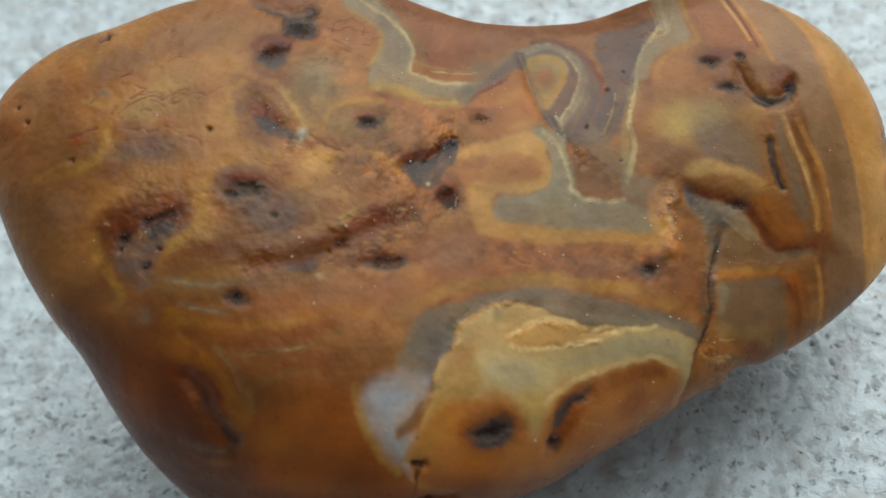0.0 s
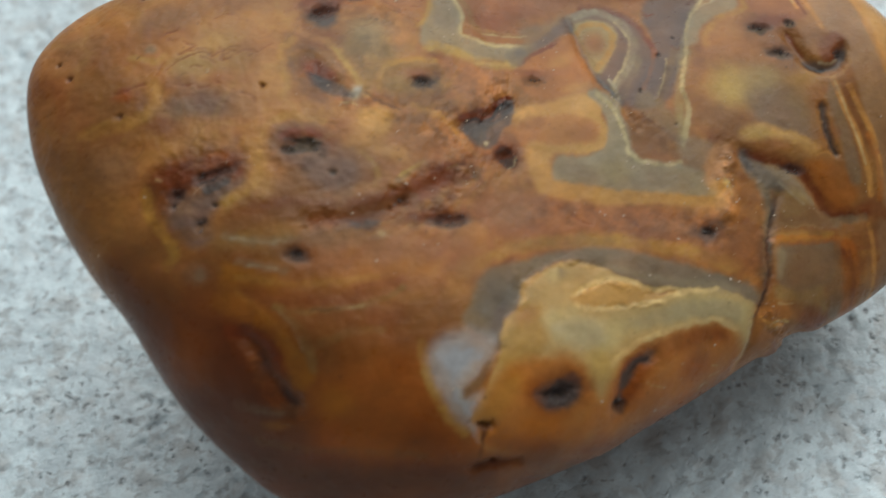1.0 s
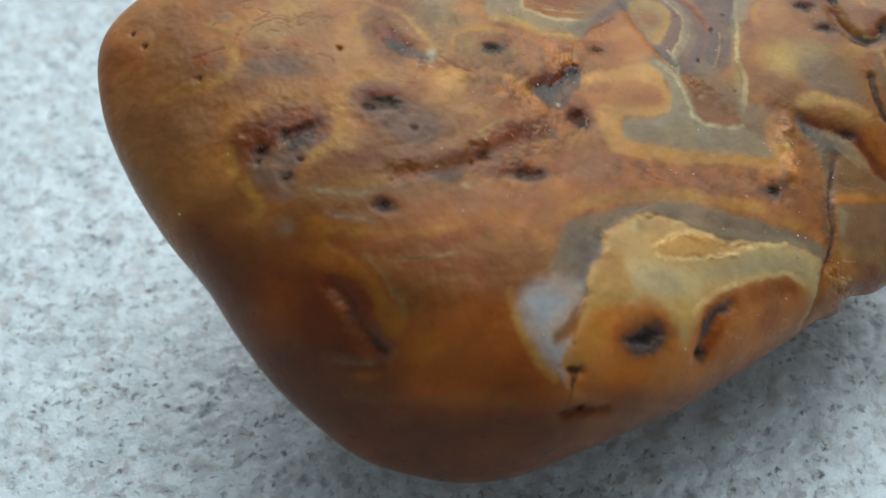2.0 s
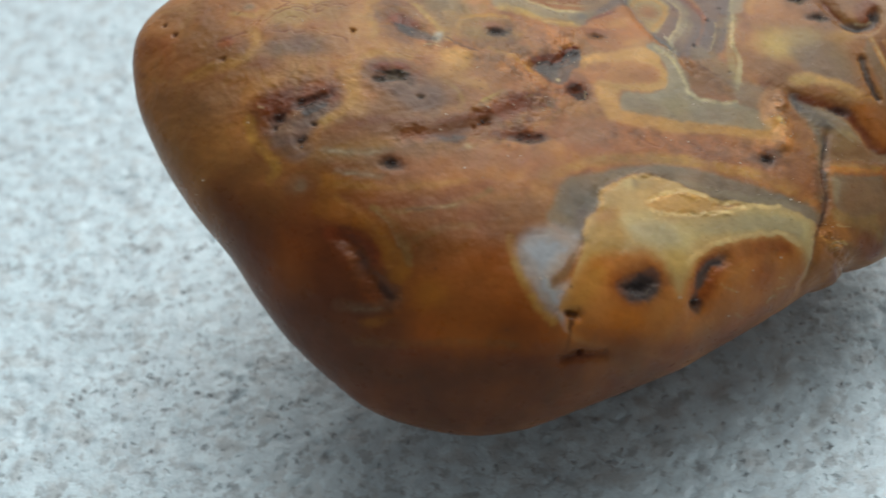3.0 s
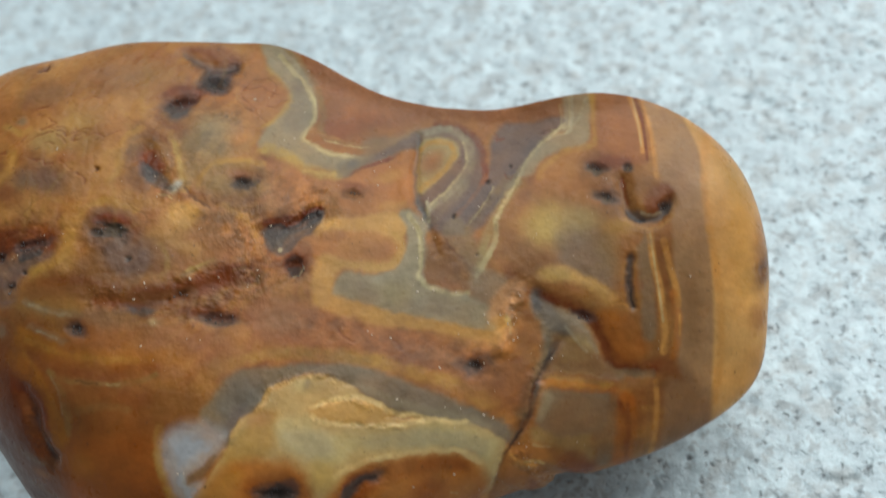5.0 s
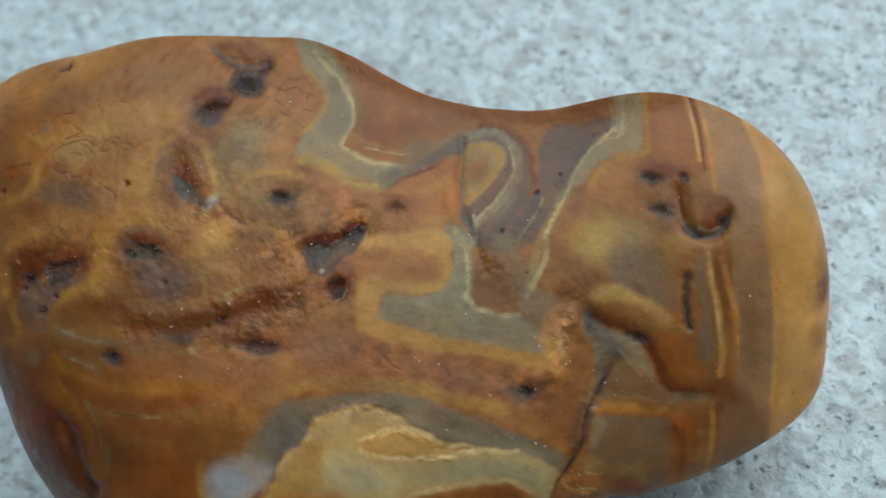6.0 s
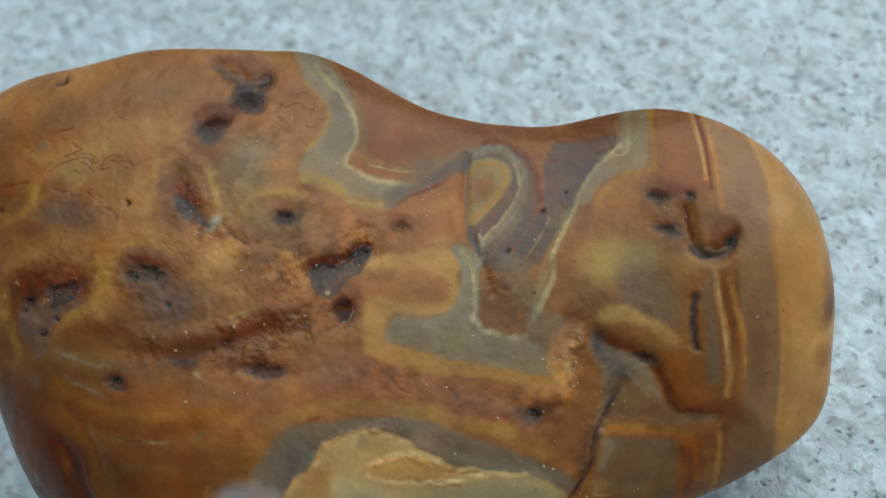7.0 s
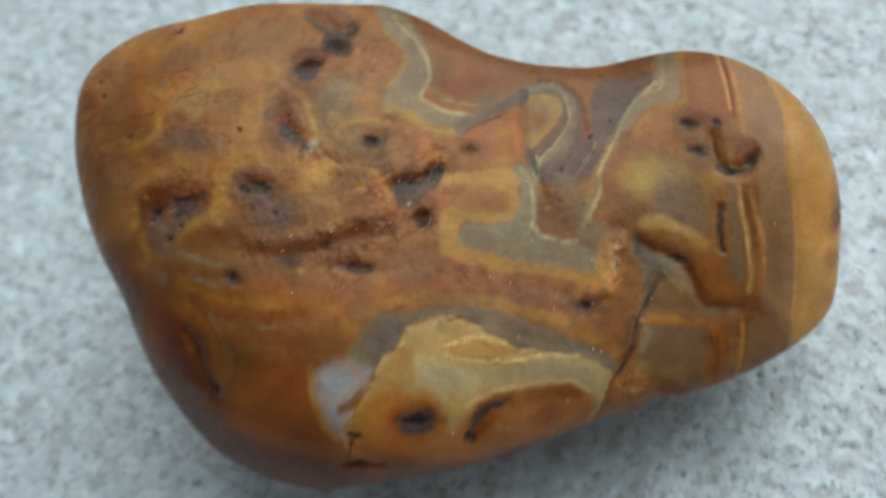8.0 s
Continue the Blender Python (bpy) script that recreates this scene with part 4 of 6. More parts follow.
zone("greybrown", 0.29, 0.7, [(24.48, -5.41), (25.18, -3.74), (25.55, -2.38), (25.94, -4.55), (25.92, -6.75), (24.99, -7.7)])
zone("orangebrown", 0.29, 0.75, [(25.76, -2.02), (26.99, -2.23), (27.4, -5.26), (27.26, -7.41), (26.21, -7.91), (25.86, -5.42)])
stripe("rust", 0.29, 0.5, [(26.45, -2.73), (26.84, -4.86), (26.92, -7.01)])
stripe("bright", 0.38, 0.85, [(28.24, -0.76), (28.59, -2.48), (28.81, -5.04), (28.67, -6.63)])
stripe("umber", 0.34, 0.4, [(27.76, -1.25), (28.25, -4.29), (28.26, -6.86)])
sheet("brown", 0.38, 0.85, [(29, -0.64), (30.49, -0.49), (32.13, -0.25), (32.67, -2.83), (31.42, -4.27), (30.23, -5.62), (29.46, -6.14), (29.3, -3.25)])
zone("rust", 0.38, 0.85, [(22.14, -7.24), (23.34, -6.66), (24.35, -7.39), (24.71, -8.35), (23.09, -8.7), (22.38, -8.27)])
groove(1.43, 0.1, [(19.83, -1.09), (21.85, -0.94), (23.97, -0.75), (26.11, -0.57)])
vein("greybrown", 0.59, 0.6, [(20.15, -0.88), (22.24, -0.61), (24.38, -0.52), (27.82, -0.29)])
# the fault
zone("greybrown", 0.38, 0.8, [(19.12, 3.03), (20.49, 3.21), (21.14, 1.49), (20.62, 0.08), (20.08, -1.77), (19.33, -4.45), (18.67, -4.54), (19, -1.9), (19.55, 0.37)])
vein("slate", 0.50, 0.6, [(20.46, 1.39), (20.27, 0.21), (19.78, -1.36), (19.59, -3.14), (19.3, -4.9), (18.82, -6.57)])
vein("darkbrown", 0.25, 0.75, [(20.82, 1.36), (20.33, 0.22), (19.86, -1.34), (19.41, -3.16), (19.32, -5.15), (18.68, -6.67), (18.21, -7.73), (18.01, -9.31), (17.42, -10.69)])
vein("dark", 0.17, 0.6, [(20.74, 1.17), (20.28, 0.11), (19.88, -0.91)])
vein("dark", 0.21, 0.6, [(19.21, -5.52), (18.68, -6.67), (18.35, -7.55)])
groove(0.67, 0.17, [(20.82, 1.36), (20.33, 0.22), (19.86, -1.34), (19.41, -3.16), (19.32, -5.15), (18.68, -6.67), (18.21, -7.73), (18.01, -9.31), (17.41, -11.15)])
crumb(0.67, 0.09, [(20.74, 1.17), (19.91, -1.09), (19.38, -3.59), (19.06, -5.78), (18.35, -7.55)])
zone("russet", 0.38, 0.6, [(16.71, -1.76), (18.47, -1.09), (19.17, -1.89), (19.03, -4.05), (17.54, -3.64)])
zone("orange", 0.29, 0.8, [(18.86, -6.67), (20.6, -6.55), (21.2, -7.41), (20.76, -8.75), (20.55, -10.01), (19.15, -10.87), (18.11, -11.43), (18.05, -8.96)])
blot("bright", 0.8, 19.86, -8.01, 0.84, 0.42, 12)
zone("rust", 0.29, 0.8, [(19.83, -10.75), (20.23, -9.32), (20.82, -10.27), (19.08, -10.9), (18.11, -11.43)])
crumb(1.18, 0.3, [(19.34, -7.33), (20.15, -8.25), (21.54, -9.47)])
vein("cream", 0.17, 0.8, [(19.64, -7.84), (20.46, -7.73), (21.05, -7.94)])
vein("bright", 0.21, 0.8, [(18.63, -7.54), (19.38, -8), (20.07, -8.21), (20.59, -7.99)])
vein("pale", 0.13, 0.43, [(20.05, -6.53), (20.89, -6.63), (21.34, -6.58)])
# the milky patch and the grey margin of the cream lobe
zone("bluegrey", 0.34, 0.95, [(-2.57, -6.46), (-2.05, -5), (-0.9, -4.14), (1.38, -3.64), (3.04, -3.08), (5.36, -2.71), (7.78, -2.81), (11.01, -3.48), (13.93, -4.07), (16.9, -4.83), (18.44, -5.67), (18.24, -6.63), (15.98, -5.68), (12.16, -5.61), (10.92, -5.66), (8.5, -4.91), (6.51, -4.2), (4.55, -3.58), (2.8, -4), (1.24, -5.12), (0.7, -6.53), (-0.37, -7.54), (-0.53, -8.69), (-1.05, -8.68), (-3.01, -7.69)])
zone("darkgrey", 0.42, 0.4, [(-1.83, -5.28), (-0.14, -4.59), (0.61, -4.94), (0.23, -6.42), (-0.76, -7.5), (-2.04, -7.11)])
blot("greybrown", 0.6, -2.22, -7.48, 0.84, 0.42, 0)
zone("mauvegrey", 0.38, 0.6, [(-0.99, -7.06), (-0.06, -6.53), (-0.46, -7.88), (-0.67, -8.84), (-1.13, -8.7)])
inclusion(0.63, 0.65, [(-5.22, -9.29), (-3.75, -8.22), (-1.65, -8.31), (-0.9, -8.99), (-1.42, -10.15), (-2.31, -11.3), (-2.83, -12.19), (-1.94, -12.2), (-1.71, -12.74), (-2.32, -14.35), (-3.35, -13.85), (-4.31, -12.47), (-5.21, -10.83)], 0.3, 0.02)
vein("greybrown", 0.46, 0.75, [(-1.34, -10.3), (-2.01, -11.3), (-2.83, -12.11), (-3.13, -12.78)])
zone("umber", 0.21, 0.6, [(-1.35, -10.14), (-1.56, -11.17), (-2.31, -12.12), (-2.98, -12.56), (-3.12, -12.04), (-2.38, -11.31)])
vein("quartz", 0.38, 0.6, [(-3.49, -11.88), (-2.98, -13.01), (-2.62, -14.09), (-1.95, -15.4)])
vein("yellow", 0.67, 0.45, [(-5.82, -8.93), (-5.5, -10.75), (-4.83, -12.47), (-3.88, -13.85), (-2.92, -14.79)])
# the cream lobe
zone("lobefield", 0.21, 1, [(-2.53, -13.86), (-1.72, -12.44), (-1.19, -11.11), (-0.68, -9.95), (-0.52, -8.57), (-0.15, -7.47), (0.77, -6.61), (1.07, -5.31), (2.03, -4.61), (3.04, -4.1), (4.63, -3.65), (6.51, -4.12), (7.7, -4.74), (10.11, -5.41), (12.59, -5.54), (14.71, -5.34), (16.86, -5.96), (18.15, -6.71), (18, -8.1), (17.68, -10.27), (16.79, -12.23), (14.48, -13.5), (11.78, -14.92), (8.15, -17.06), (2.93, -16.69), (-0.91, -16.11), (-1.96, -15.23), (-1.64, -14.36)])
zone("ochre", 0.67, 0.7, [(-0.6, -9.36), (0.61, -7.57), (1.76, -6.46), (2.51, -7.57), (2.12, -9.42), (0.61, -10.49), (-0.52, -10.83)])
blot("peach", 0.6, 0.99, -7.24, 1.01, 0.67, 20)
blot("olivegrey", 0.5, 3.72, -4.61, 1.68, 0.59, 8)
zone("lobegrey", 0.59, 0.7, [(2.52, -7.22), (4.46, -6.88), (5.62, -7.67), (8.42, -7.35), (12.56, -6.31), (15.95, -6.24), (17.45, -6.61), (17.01, -8.05), (14.65, -7.47), (11.67, -7.85), (8.39, -8.41), (6.92, -9.57), (5.2, -9.51), (3.65, -9.1), (2.75, -8.33)])
zone("palegrey", 0.59, 0.6, [(2.91, -7.97), (4.83, -7.64), (6.4, -8.05), (5.99, -9.16), (4.04, -9.25)])
zone("grey", 0.38, 0.55, [(8.4, -7.73), (12.13, -6.55), (15.53, -6.4), (16.83, -6.92), (16.38, -7.79), (13.36, -7.43), (10.01, -8.02)])
zone("grey", 0.29, 0.5, [(6.6, -3.88), (8.93, -4.3), (12.19, -4.82), (15.58, -4.97), (16.85, -5.72), (12.59, -5.38), (9.31, -4.93)])
zone("gold", 0.21, 0.9, [(4.49, -5.76), (5.91, -5.25), (8.09, -4.92), (10.1, -5.57), (11.92, -5.67), (10.48, -6.34), (7.22, -6.95), (5.26, -6.76), (4.4, -6.28)])
vein("lobecream", 0.34, 0.9, [(4.4, -5.97), (5.91, -5.25), (8.09, -4.92), (9.93, -5.56), (12, -5.53), (13.42, -5.71), (15.13, -5.43)])
vein("lobecream", 0.34, 0.9, [(4.62, -6.5), (6.03, -6.99), (7.63, -6.8), (10.48, -6.34), (12.15, -5.91), (14.27, -5.56)])
vein("umber", 0.17, 0.6, [(9.92, -5.86), (11.07, -5.82), (11.84, -5.6)])
groove(0.29, 0.06, [(9.68, -5.87), (11.07, -5.82), (12.16, -5.61)])
crumb(0.38, 0.12, [(4.88, -5.77), (6.88, -5.21), (9.69, -5.56), (12.16, -5.61)])
crumb(0.38, 0.12, [(4.86, -6.66), (7.63, -6.8), (10.89, -6.35), (13.85, -5.64)])
crumb(0.67, 0.13, [(-0.6, -9.36), (-0.14, -7.55), (0.83, -6.5), (1.16, -5.26), (2.57, -4.24), (4.53, -3.71), (6.51, -4.12)])
step(0.42, 0.13, [(-2.53, -13.86), (-1.19, -11.11), (-0.59, -9.72), (-0.45, -8.41), (0.01, -7.4), (0.92, -6.37), (1.32, -5.2), (2.78, -4.13)])
vein("gold", 0.42, 0.5, [(-0.53, -8.61), (-0, -7.52), (0.85, -6.69), (1.24, -5.43), (2.26, -4.62)])
blot("pale", 0.6, 3.17, -4.59, 0.50, 0.50, 0)
blot("bluegrey", 0.5, 3.75, -4.49, 0.34, 0.34, 0)
# rust and orange below it
zone("rustorange", 0.71, 0.95, [(-2.39, -13.95), (-1.57, -12.59), (-0.59, -11.2), (0.6, -10.35), (2.12, -10.08), (3.64, -10.05), (4.88, -10.77), (5.57, -12.02), (6.3, -13), (6.99, -11.87), (7.71, -10.6), (8.53, -9.64), (11.65, -8.54), (14.63, -7.96), (16.39, -8.36), (17.31, -10.19), (16.68, -12.29), (14.48, -13.5), (11.78, -14.92), (8.17, -17.1), (2.93, -16.69), (-0.91, -16.11), (-2.03, -15.22), (-1.64, -14.36)])
zone("ochre", 0.76, 0.65, [(-2.24, -13.8), (-1.41, -12.52), (-0.45, -11.36), (0.6, -11.08), (0.23, -12.72), (-0.9, -13.84), (-1.64, -14.28)])
zone("rust", 0.67, 0.6, [(1.74, -11.26), (3.25, -10.71), (4.79, -11.21), (5.35, -12.32), (4.43, -13.68), (2.5, -13.82), (1.36, -12.76)])
zone("rust", 0.50, 0.7, [(7.71, -11.13), (8.76, -9.65), (11.65, -8.7), (14.65, -8.2), (15.96, -8.85), (13.35, -9.5), (11.22, -10.16), (9.57, -11.25), (8.8, -12.78), (8, -13.55), (7.42, -12.68)])
zone("orange", 0.92, 0.6, [(10.41, -11.69), (12.94, -10.26), (16, -9.68), (16.89, -10.58), (16.17, -12.48), (13.69, -14.09), (10.65, -14.39), (9.66, -13.3)])
blot("rust", 0.6, 13.38, -10.79, 1.43, 1.26, 30)
zone("darkrust", 0.92, 0.5, [(-0.9, -15.03), (2.93, -15.68), (7.74, -15.71), (12.14, -14.74), (11.01, -15.32), (7.1, -16.99), (2.98, -16.99), (-0.53, -16.39)])
vein("lobecream", 0.42, 0.75, [(7, -10.4), (8.37, -9.33), (10.83, -8.44), (13.37, -7.91), (14.9, -7.65), (16.66, -8.29)])
blot("yellow", 0.6, 6.17, -10.52, 1.09, 1.26, 0)
zone("slate", 0.29, 0.85, [(2.57, -12.28), (3.26, -11.47), (4.26, -11.12), (4.71, -11.82), (4.42, -12.81), (3.49, -13.24), (2.73, -12.97)])
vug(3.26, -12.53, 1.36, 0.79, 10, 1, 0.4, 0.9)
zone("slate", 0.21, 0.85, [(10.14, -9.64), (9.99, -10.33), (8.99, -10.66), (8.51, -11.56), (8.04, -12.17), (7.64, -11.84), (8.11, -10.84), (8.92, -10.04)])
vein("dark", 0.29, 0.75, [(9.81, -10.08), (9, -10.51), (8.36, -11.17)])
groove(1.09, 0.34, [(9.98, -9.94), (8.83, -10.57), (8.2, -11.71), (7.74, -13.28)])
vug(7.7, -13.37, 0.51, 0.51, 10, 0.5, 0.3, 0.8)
vein("slate", 0.29, 0.6, [(8.36, -11.4), (7.96, -12.32), (7.76, -13.2)])
vein("pale", 0.17, 0.36, [(9.58, -11.79), (10.43, -12.11), (10.95, -12.24)])
vein("pale", 0.17, 0.36, [(14.08, -12.61), (14.44, -12.24), (14.71, -12.18)])
vein("pale", 0.13, 0.36, [(14.74, -11.69), (15.3, -11.58), (15.66, -11.45)])
vein("pale", 0.17, 0.29, [(11.01, -13.65), (11.95, -13.94)])
vein("pale", 0.13, 0.36, [(14.84, -10.9), (15.3, -10.95)])
zone("darkbrown", 0.13, 0.95, [(-2.09, -14.11), (-1.05, -14.3), (-1.5, -14.92), (-1.73, -15.48), (-1.88, -14.84)])
groove(0.59, 0.45, [(-1.87, -14.35), (-1.2, -14.38)])
vein("darkbrown", 0.21, 0.7, [(-1.73, -14.84), (-1.73, -15.82), (-2.04, -16.65)])
# under the lip
blot("darkbrown", 0.6, -0.75, -17.05, 2.18, 0.50, 5)
groove(0.55, 0.3, [(-2.29, -17.35), (-1.31, -17.05), (-0.11, -16.99), (0.86, -16.93)])
vein("darkbrown", 0.38, 0.7, [(-2.15, -17.35), (-1.15, -17.05), (0.06, -16.99)])
pinhole("dark", -0.92, -16.98, 0.34, 0.3)
blot("darkbrown", 0.5, -15.68, -17.84, 0.76, 0.59, -30)
vein("rust", 1.09, 0.5, [(-17.99, -16.12), (-14.93, -16.83), (-11.27, -16.76), (-6.85, -17.1), (-3.82, -17.56)])
vein("umber", 0.50, 0.4, [(-16.46, -15.72), (-12.75, -16.01), (-9.11, -15.98), (-5.44, -16.33)])
# pits of the upper left
zone("umber", 0.67, 0.7, [(-15.26, 10.87), (-14.21, 11.69), (-12.8, 11.35), (-11.65, 10.3), (-10.9, 8.99), (-10.97, 7.72), (-12.24, 7.7), (-13.46, 8.27), (-14.59, 9.21)])
zone("rust", 0.29, 0.85, [(-14.19, 10.79), (-13.5, 11.07), (-12.71, 10.45), (-11.92, 9.67), (-12.11, 9.15), (-12.86, 9.49), (-13.63, 9.91)])
zone("slate", 0.29, 0.85, [(-13.69, 9.83), (-12.96, 9.58), (-12.18, 8.97), (-12.36, 8.28), (-13.03, 8.7), (-13.55, 9.22)])
vein("dark", 0.21, 0.7, [(-13.62, 9.82), (-13.03, 9.48), (-12.48, 8.89)])
groove(1.60, 0.24, [(-13.95, 10.71), (-13.05, 9.75), (-12.01, 8.72)])
vein("tan", 0.29, 0.5, [(-14.8, 11.06), (-14.02, 11.42), (-12.96, 11.27)])
vein("ochre", 0.67, 0.75, [(-12.31, 12.19), (-11.41, 11.29), (-10.67, 10.05), (-9.93, 8.92), (-9.4, 8.14)])
vein("yellow", 0.34, 0.5, [(-11.79, 11.74), (-10.84, 10.31), (-9.92, 8.82)])
vein("tan", 0.67, 0.6, [(-14.83, 13.45), (-13.49, 12.53), (-11.81, 12.1)])
vein("ochre", 0.59, 0.5, [(-15.4, 7.64), (-14.96, 8.94), (-15.5, 10.24), (-15.43, 11.6), (-14.69, 12.25)])
zone("olive", 0.67, 0.7, [(-11.01, 12.14), (-9.53, 14.09), (-7.73, 12.23), (-7.37, 10.4), (-8.79, 9.65), (-9.27, 8.51), (-10.14, 9.62)])
blot("greybrown", 0.6, -9.44, 13.13, 1.01, 1.26, 30)
blot("palegrey", 0.9, -10.24, 8.22, 0.46, 0.67, -15)
blot("quartz", 0.5, -10.18, 8.33, 0.29, 0.38, -15)
vein("russet", 0.25, 0.6, [(-11.6, 7.87), (-11.03, 7.44), (-10.61, 7.37)])
crumb(0.42, 0.16, [(-11.44, 7.61), (-10.78, 7.43)])
vein("darkbrown", 0.21, 0.7, [(-9.58, 8.32), (-8.74, 7.64), (-7.84, 7.25), (-7.2, 7.01)])
groove(0.42, 0.06, [(-9.65, 8.31), (-8.65, 7.56), (-7.76, 7.15), (-6.97, 7.27)])
ridge(0.67, 0.05, [(-9.46, 7.73), (-8.21, 6.79), (-7.15, 6.4)])
zone("olive", 0.59, 0.6, [(-8.55, 9.74), (-7.62, 10.66), (-6, 10.89), (-3.93, 10.58), (-2.66, 9.8), (-3.47, 8.88), (-5.08, 8.4), (-7.09, 8.19), (-8.17, 8.69)])
vein("ochre", 0.46, 0.7, [(-8.46, 8.36), (-8.6, 9.39), (-7.94, 10.38), (-6.41, 10.97), (-4.36, 10.94)])
blot("olive", 0.6, -7.12, 8.99, 1.01, 0.67, 0)
blot("russet", 0.6, -5.56, 10, 1.43, 0.42, 0)
vug(-5.4, 9.37, 0.68, 0.51, 0, 0.5, 0.7, 1)
zone("salmon", 0.67, 0.7, [(-3.95, 11.14), (-1.85, 10.84), (-0.16, 9.98), (0.26, 8.54), (-0.98, 7.89), (-2.63, 8.29), (-3.47, 9.42)])
blot("orange", 0.6, -1.84, 9.65, 1.68, 0.92, -10)
ridge(0.76, 0.08, [(-8.52, 9.3), (-8.01, 10.2), (-6.41, 10.79), (-3.93, 10.67), (-1.84, 10.28)])
vein("tan", 0.38, 0.5, [(-6.63, 7.25), (-5.03, 7.01), (-3.42, 6.71)])
zone("umber", 0.42, 0.5, [(-7.09, 8.19), (-4.26, 8.09), (-1.81, 7.33), (-2.61, 6.73), (-5.03, 7.01), (-7.21, 7.41)])
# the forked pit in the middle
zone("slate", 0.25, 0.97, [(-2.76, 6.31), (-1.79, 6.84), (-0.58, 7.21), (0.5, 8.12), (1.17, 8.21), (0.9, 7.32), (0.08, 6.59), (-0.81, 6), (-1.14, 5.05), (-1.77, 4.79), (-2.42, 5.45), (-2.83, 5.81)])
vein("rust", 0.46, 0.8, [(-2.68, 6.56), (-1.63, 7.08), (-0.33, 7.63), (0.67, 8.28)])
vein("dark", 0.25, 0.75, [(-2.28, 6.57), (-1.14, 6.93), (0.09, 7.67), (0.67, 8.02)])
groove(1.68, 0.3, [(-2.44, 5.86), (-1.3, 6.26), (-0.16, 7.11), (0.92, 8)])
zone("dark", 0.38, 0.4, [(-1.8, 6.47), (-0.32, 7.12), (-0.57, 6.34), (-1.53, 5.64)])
crumb(0.59, 0.16, [(-2.76, 6.55), (-1.31, 7.27), (0.67, 8.37)])
zone("rust", 0.29, 0.85, [(-0.56, 4.16), (0, 4.64), (0.73, 4.4), (1.22, 3.69), (1.13, 3.01), (0.48, 3), (-0.15, 3.49)])
vug(0.48, 3.64, 0.74, 0.91, 35, 0.5, 0.5, 0.5)
vein("tan", 0.38, 0.6, [(-3.23, 6.02), (-2.89, 4.83), (-2.32, 4.08), (-1.52, 3.59)])
vein("russet", 0.50, 0.4, [(-3.8, 6.11), (-3.37, 4.67), (-2.65, 3.84), (-1.34, 3.35)])
vein("ochre", 0.50, 0.5, [(-6.24, 7.28), (-4.21, 6.45), (-3.15, 5.48)])
zone("orange", 0.92, 0.5, [(-7.37, 6.04), (-5.02, 6.5), (-3.39, 5.67), (-3.76, 4.04), (-6.11, 3.61), (-7.69, 4.39)])
zone("ochre", 0.92, 0.55, [(-11.19, 4.36), (-10.11, 5.6), (-9.01, 6.86), (-7.81, 6.48), (-8.14, 5.23), (-9.27, 4.18), (-10.41, 3.76)])
blot("tan", 0.5, -9.73, 5.61, 1.09, 1.43, -20)
vein("yellow", 0.38, 0.45, [(-9.77, 3.74), (-9.15, 3.21), (-8.64, 2.07), (-8.91, 1.44)])
# grey eye and the long crease
zone("mauvegrey", 0.76, 0.6, [(-15.85, 4.35), (-15.16, 5.33), (-13.63, 5.6), (-12.57, 4.94), (-12.82, 3.56), (-14.23, 2.91), (-15.32, 3.32)])
zone("rust", 0.34, 0.8, [(-15.15, 5.09), (-14, 5.48), (-12.89, 5.35), (-12.53, 4.77), (-13.4, 4.69), (-14.45, 4.52), (-15.1, 4.45)])
vug(-13.62, 4.23, 1.25, 0.57, -8, 0.5, 0.4, 1)
vug(-14.76, 3.89, 0.40, 0.34, 0, 0.25, 0.2, 0.9)
vein("ochre", 0.59, 0.6, [(-16.56, 3.15), (-16.44, 4.75), (-15.85, 5.82), (-14.46, 6.25), (-12.48, 6)])
vein("gold", 0.25, 0.4, [(-16.06, 2.77), (-16.55, 4.12), (-16.14, 5.43), (-14.86, 6.08)])
zone("mauvegrey", 1.09, 0.65, [(-13.48, 3.17), (-11.58, 3.83), (-9.98, 3.19), (-9.65, 1.99), (-11.04, 1.11), (-12.95, 1.44), (-13.78, 2.22)])
pinhole("darkgrey", -11.66, 2.49, 0.21, 0.15)
blot("umber", 0.5, -14.06, 0.81, 2.52, 1.01, 10)
zone("umber", 0.84, 0.55, [(-17.54, 0.8), (-14.12, 1.59), (-11.73, 0.83), (-8.74, 0.8), (-7.23, 1.2), (-8.7, 0.02), (-12.48, -0.36), (-15.49, -0.74)])
vein("rust", 1.26, 0.8, [(-12.74, -0.88), (-10.93, -0.67), (-9.06, -0.2), (-7.49, 0.45), (-6.38, 1.13), (-5.29, 1.79), (-3.85, 2.28), (-2.69, 2.45)])
vein("darkrust", 0.34, 0.7, [(-12.04, -1.05), (-10.16, -0.9), (-8.62, -0.42), (-7.1, 0.3), (-6.04, 1.05)])
vein("slate", 0.59, 0.6, [(-10.87, -1.1), (-9.76, -1.29), (-8.79, -1.13)])
groove(1.01, 0.12, [(-13.16, -1.03), (-10.9, -0.89), (-8.66, -0.35), (-7.1, 0.3), (-5.68, 1.21), (-3.69, 2.05), (-2.13, 2.29)])
ridge(1.51, 0.07, [(-13.2, -0.19), (-10.92, 0.04), (-8.69, 0.66), (-7.23, 1.61), (-5.69, 2.66), (-3.73, 3.12)])
vug(-6.98, 0.39, 0.62, 0.40, 25, 0.35, 0.3, 0.7)
pinhole("dark", -7.85, -0.06, 0.17, 0.2)
vein("olive", 0.50, 0.6, [(-7.26, 1.77), (-6.37, 2.55), (-5.45, 3.04)])
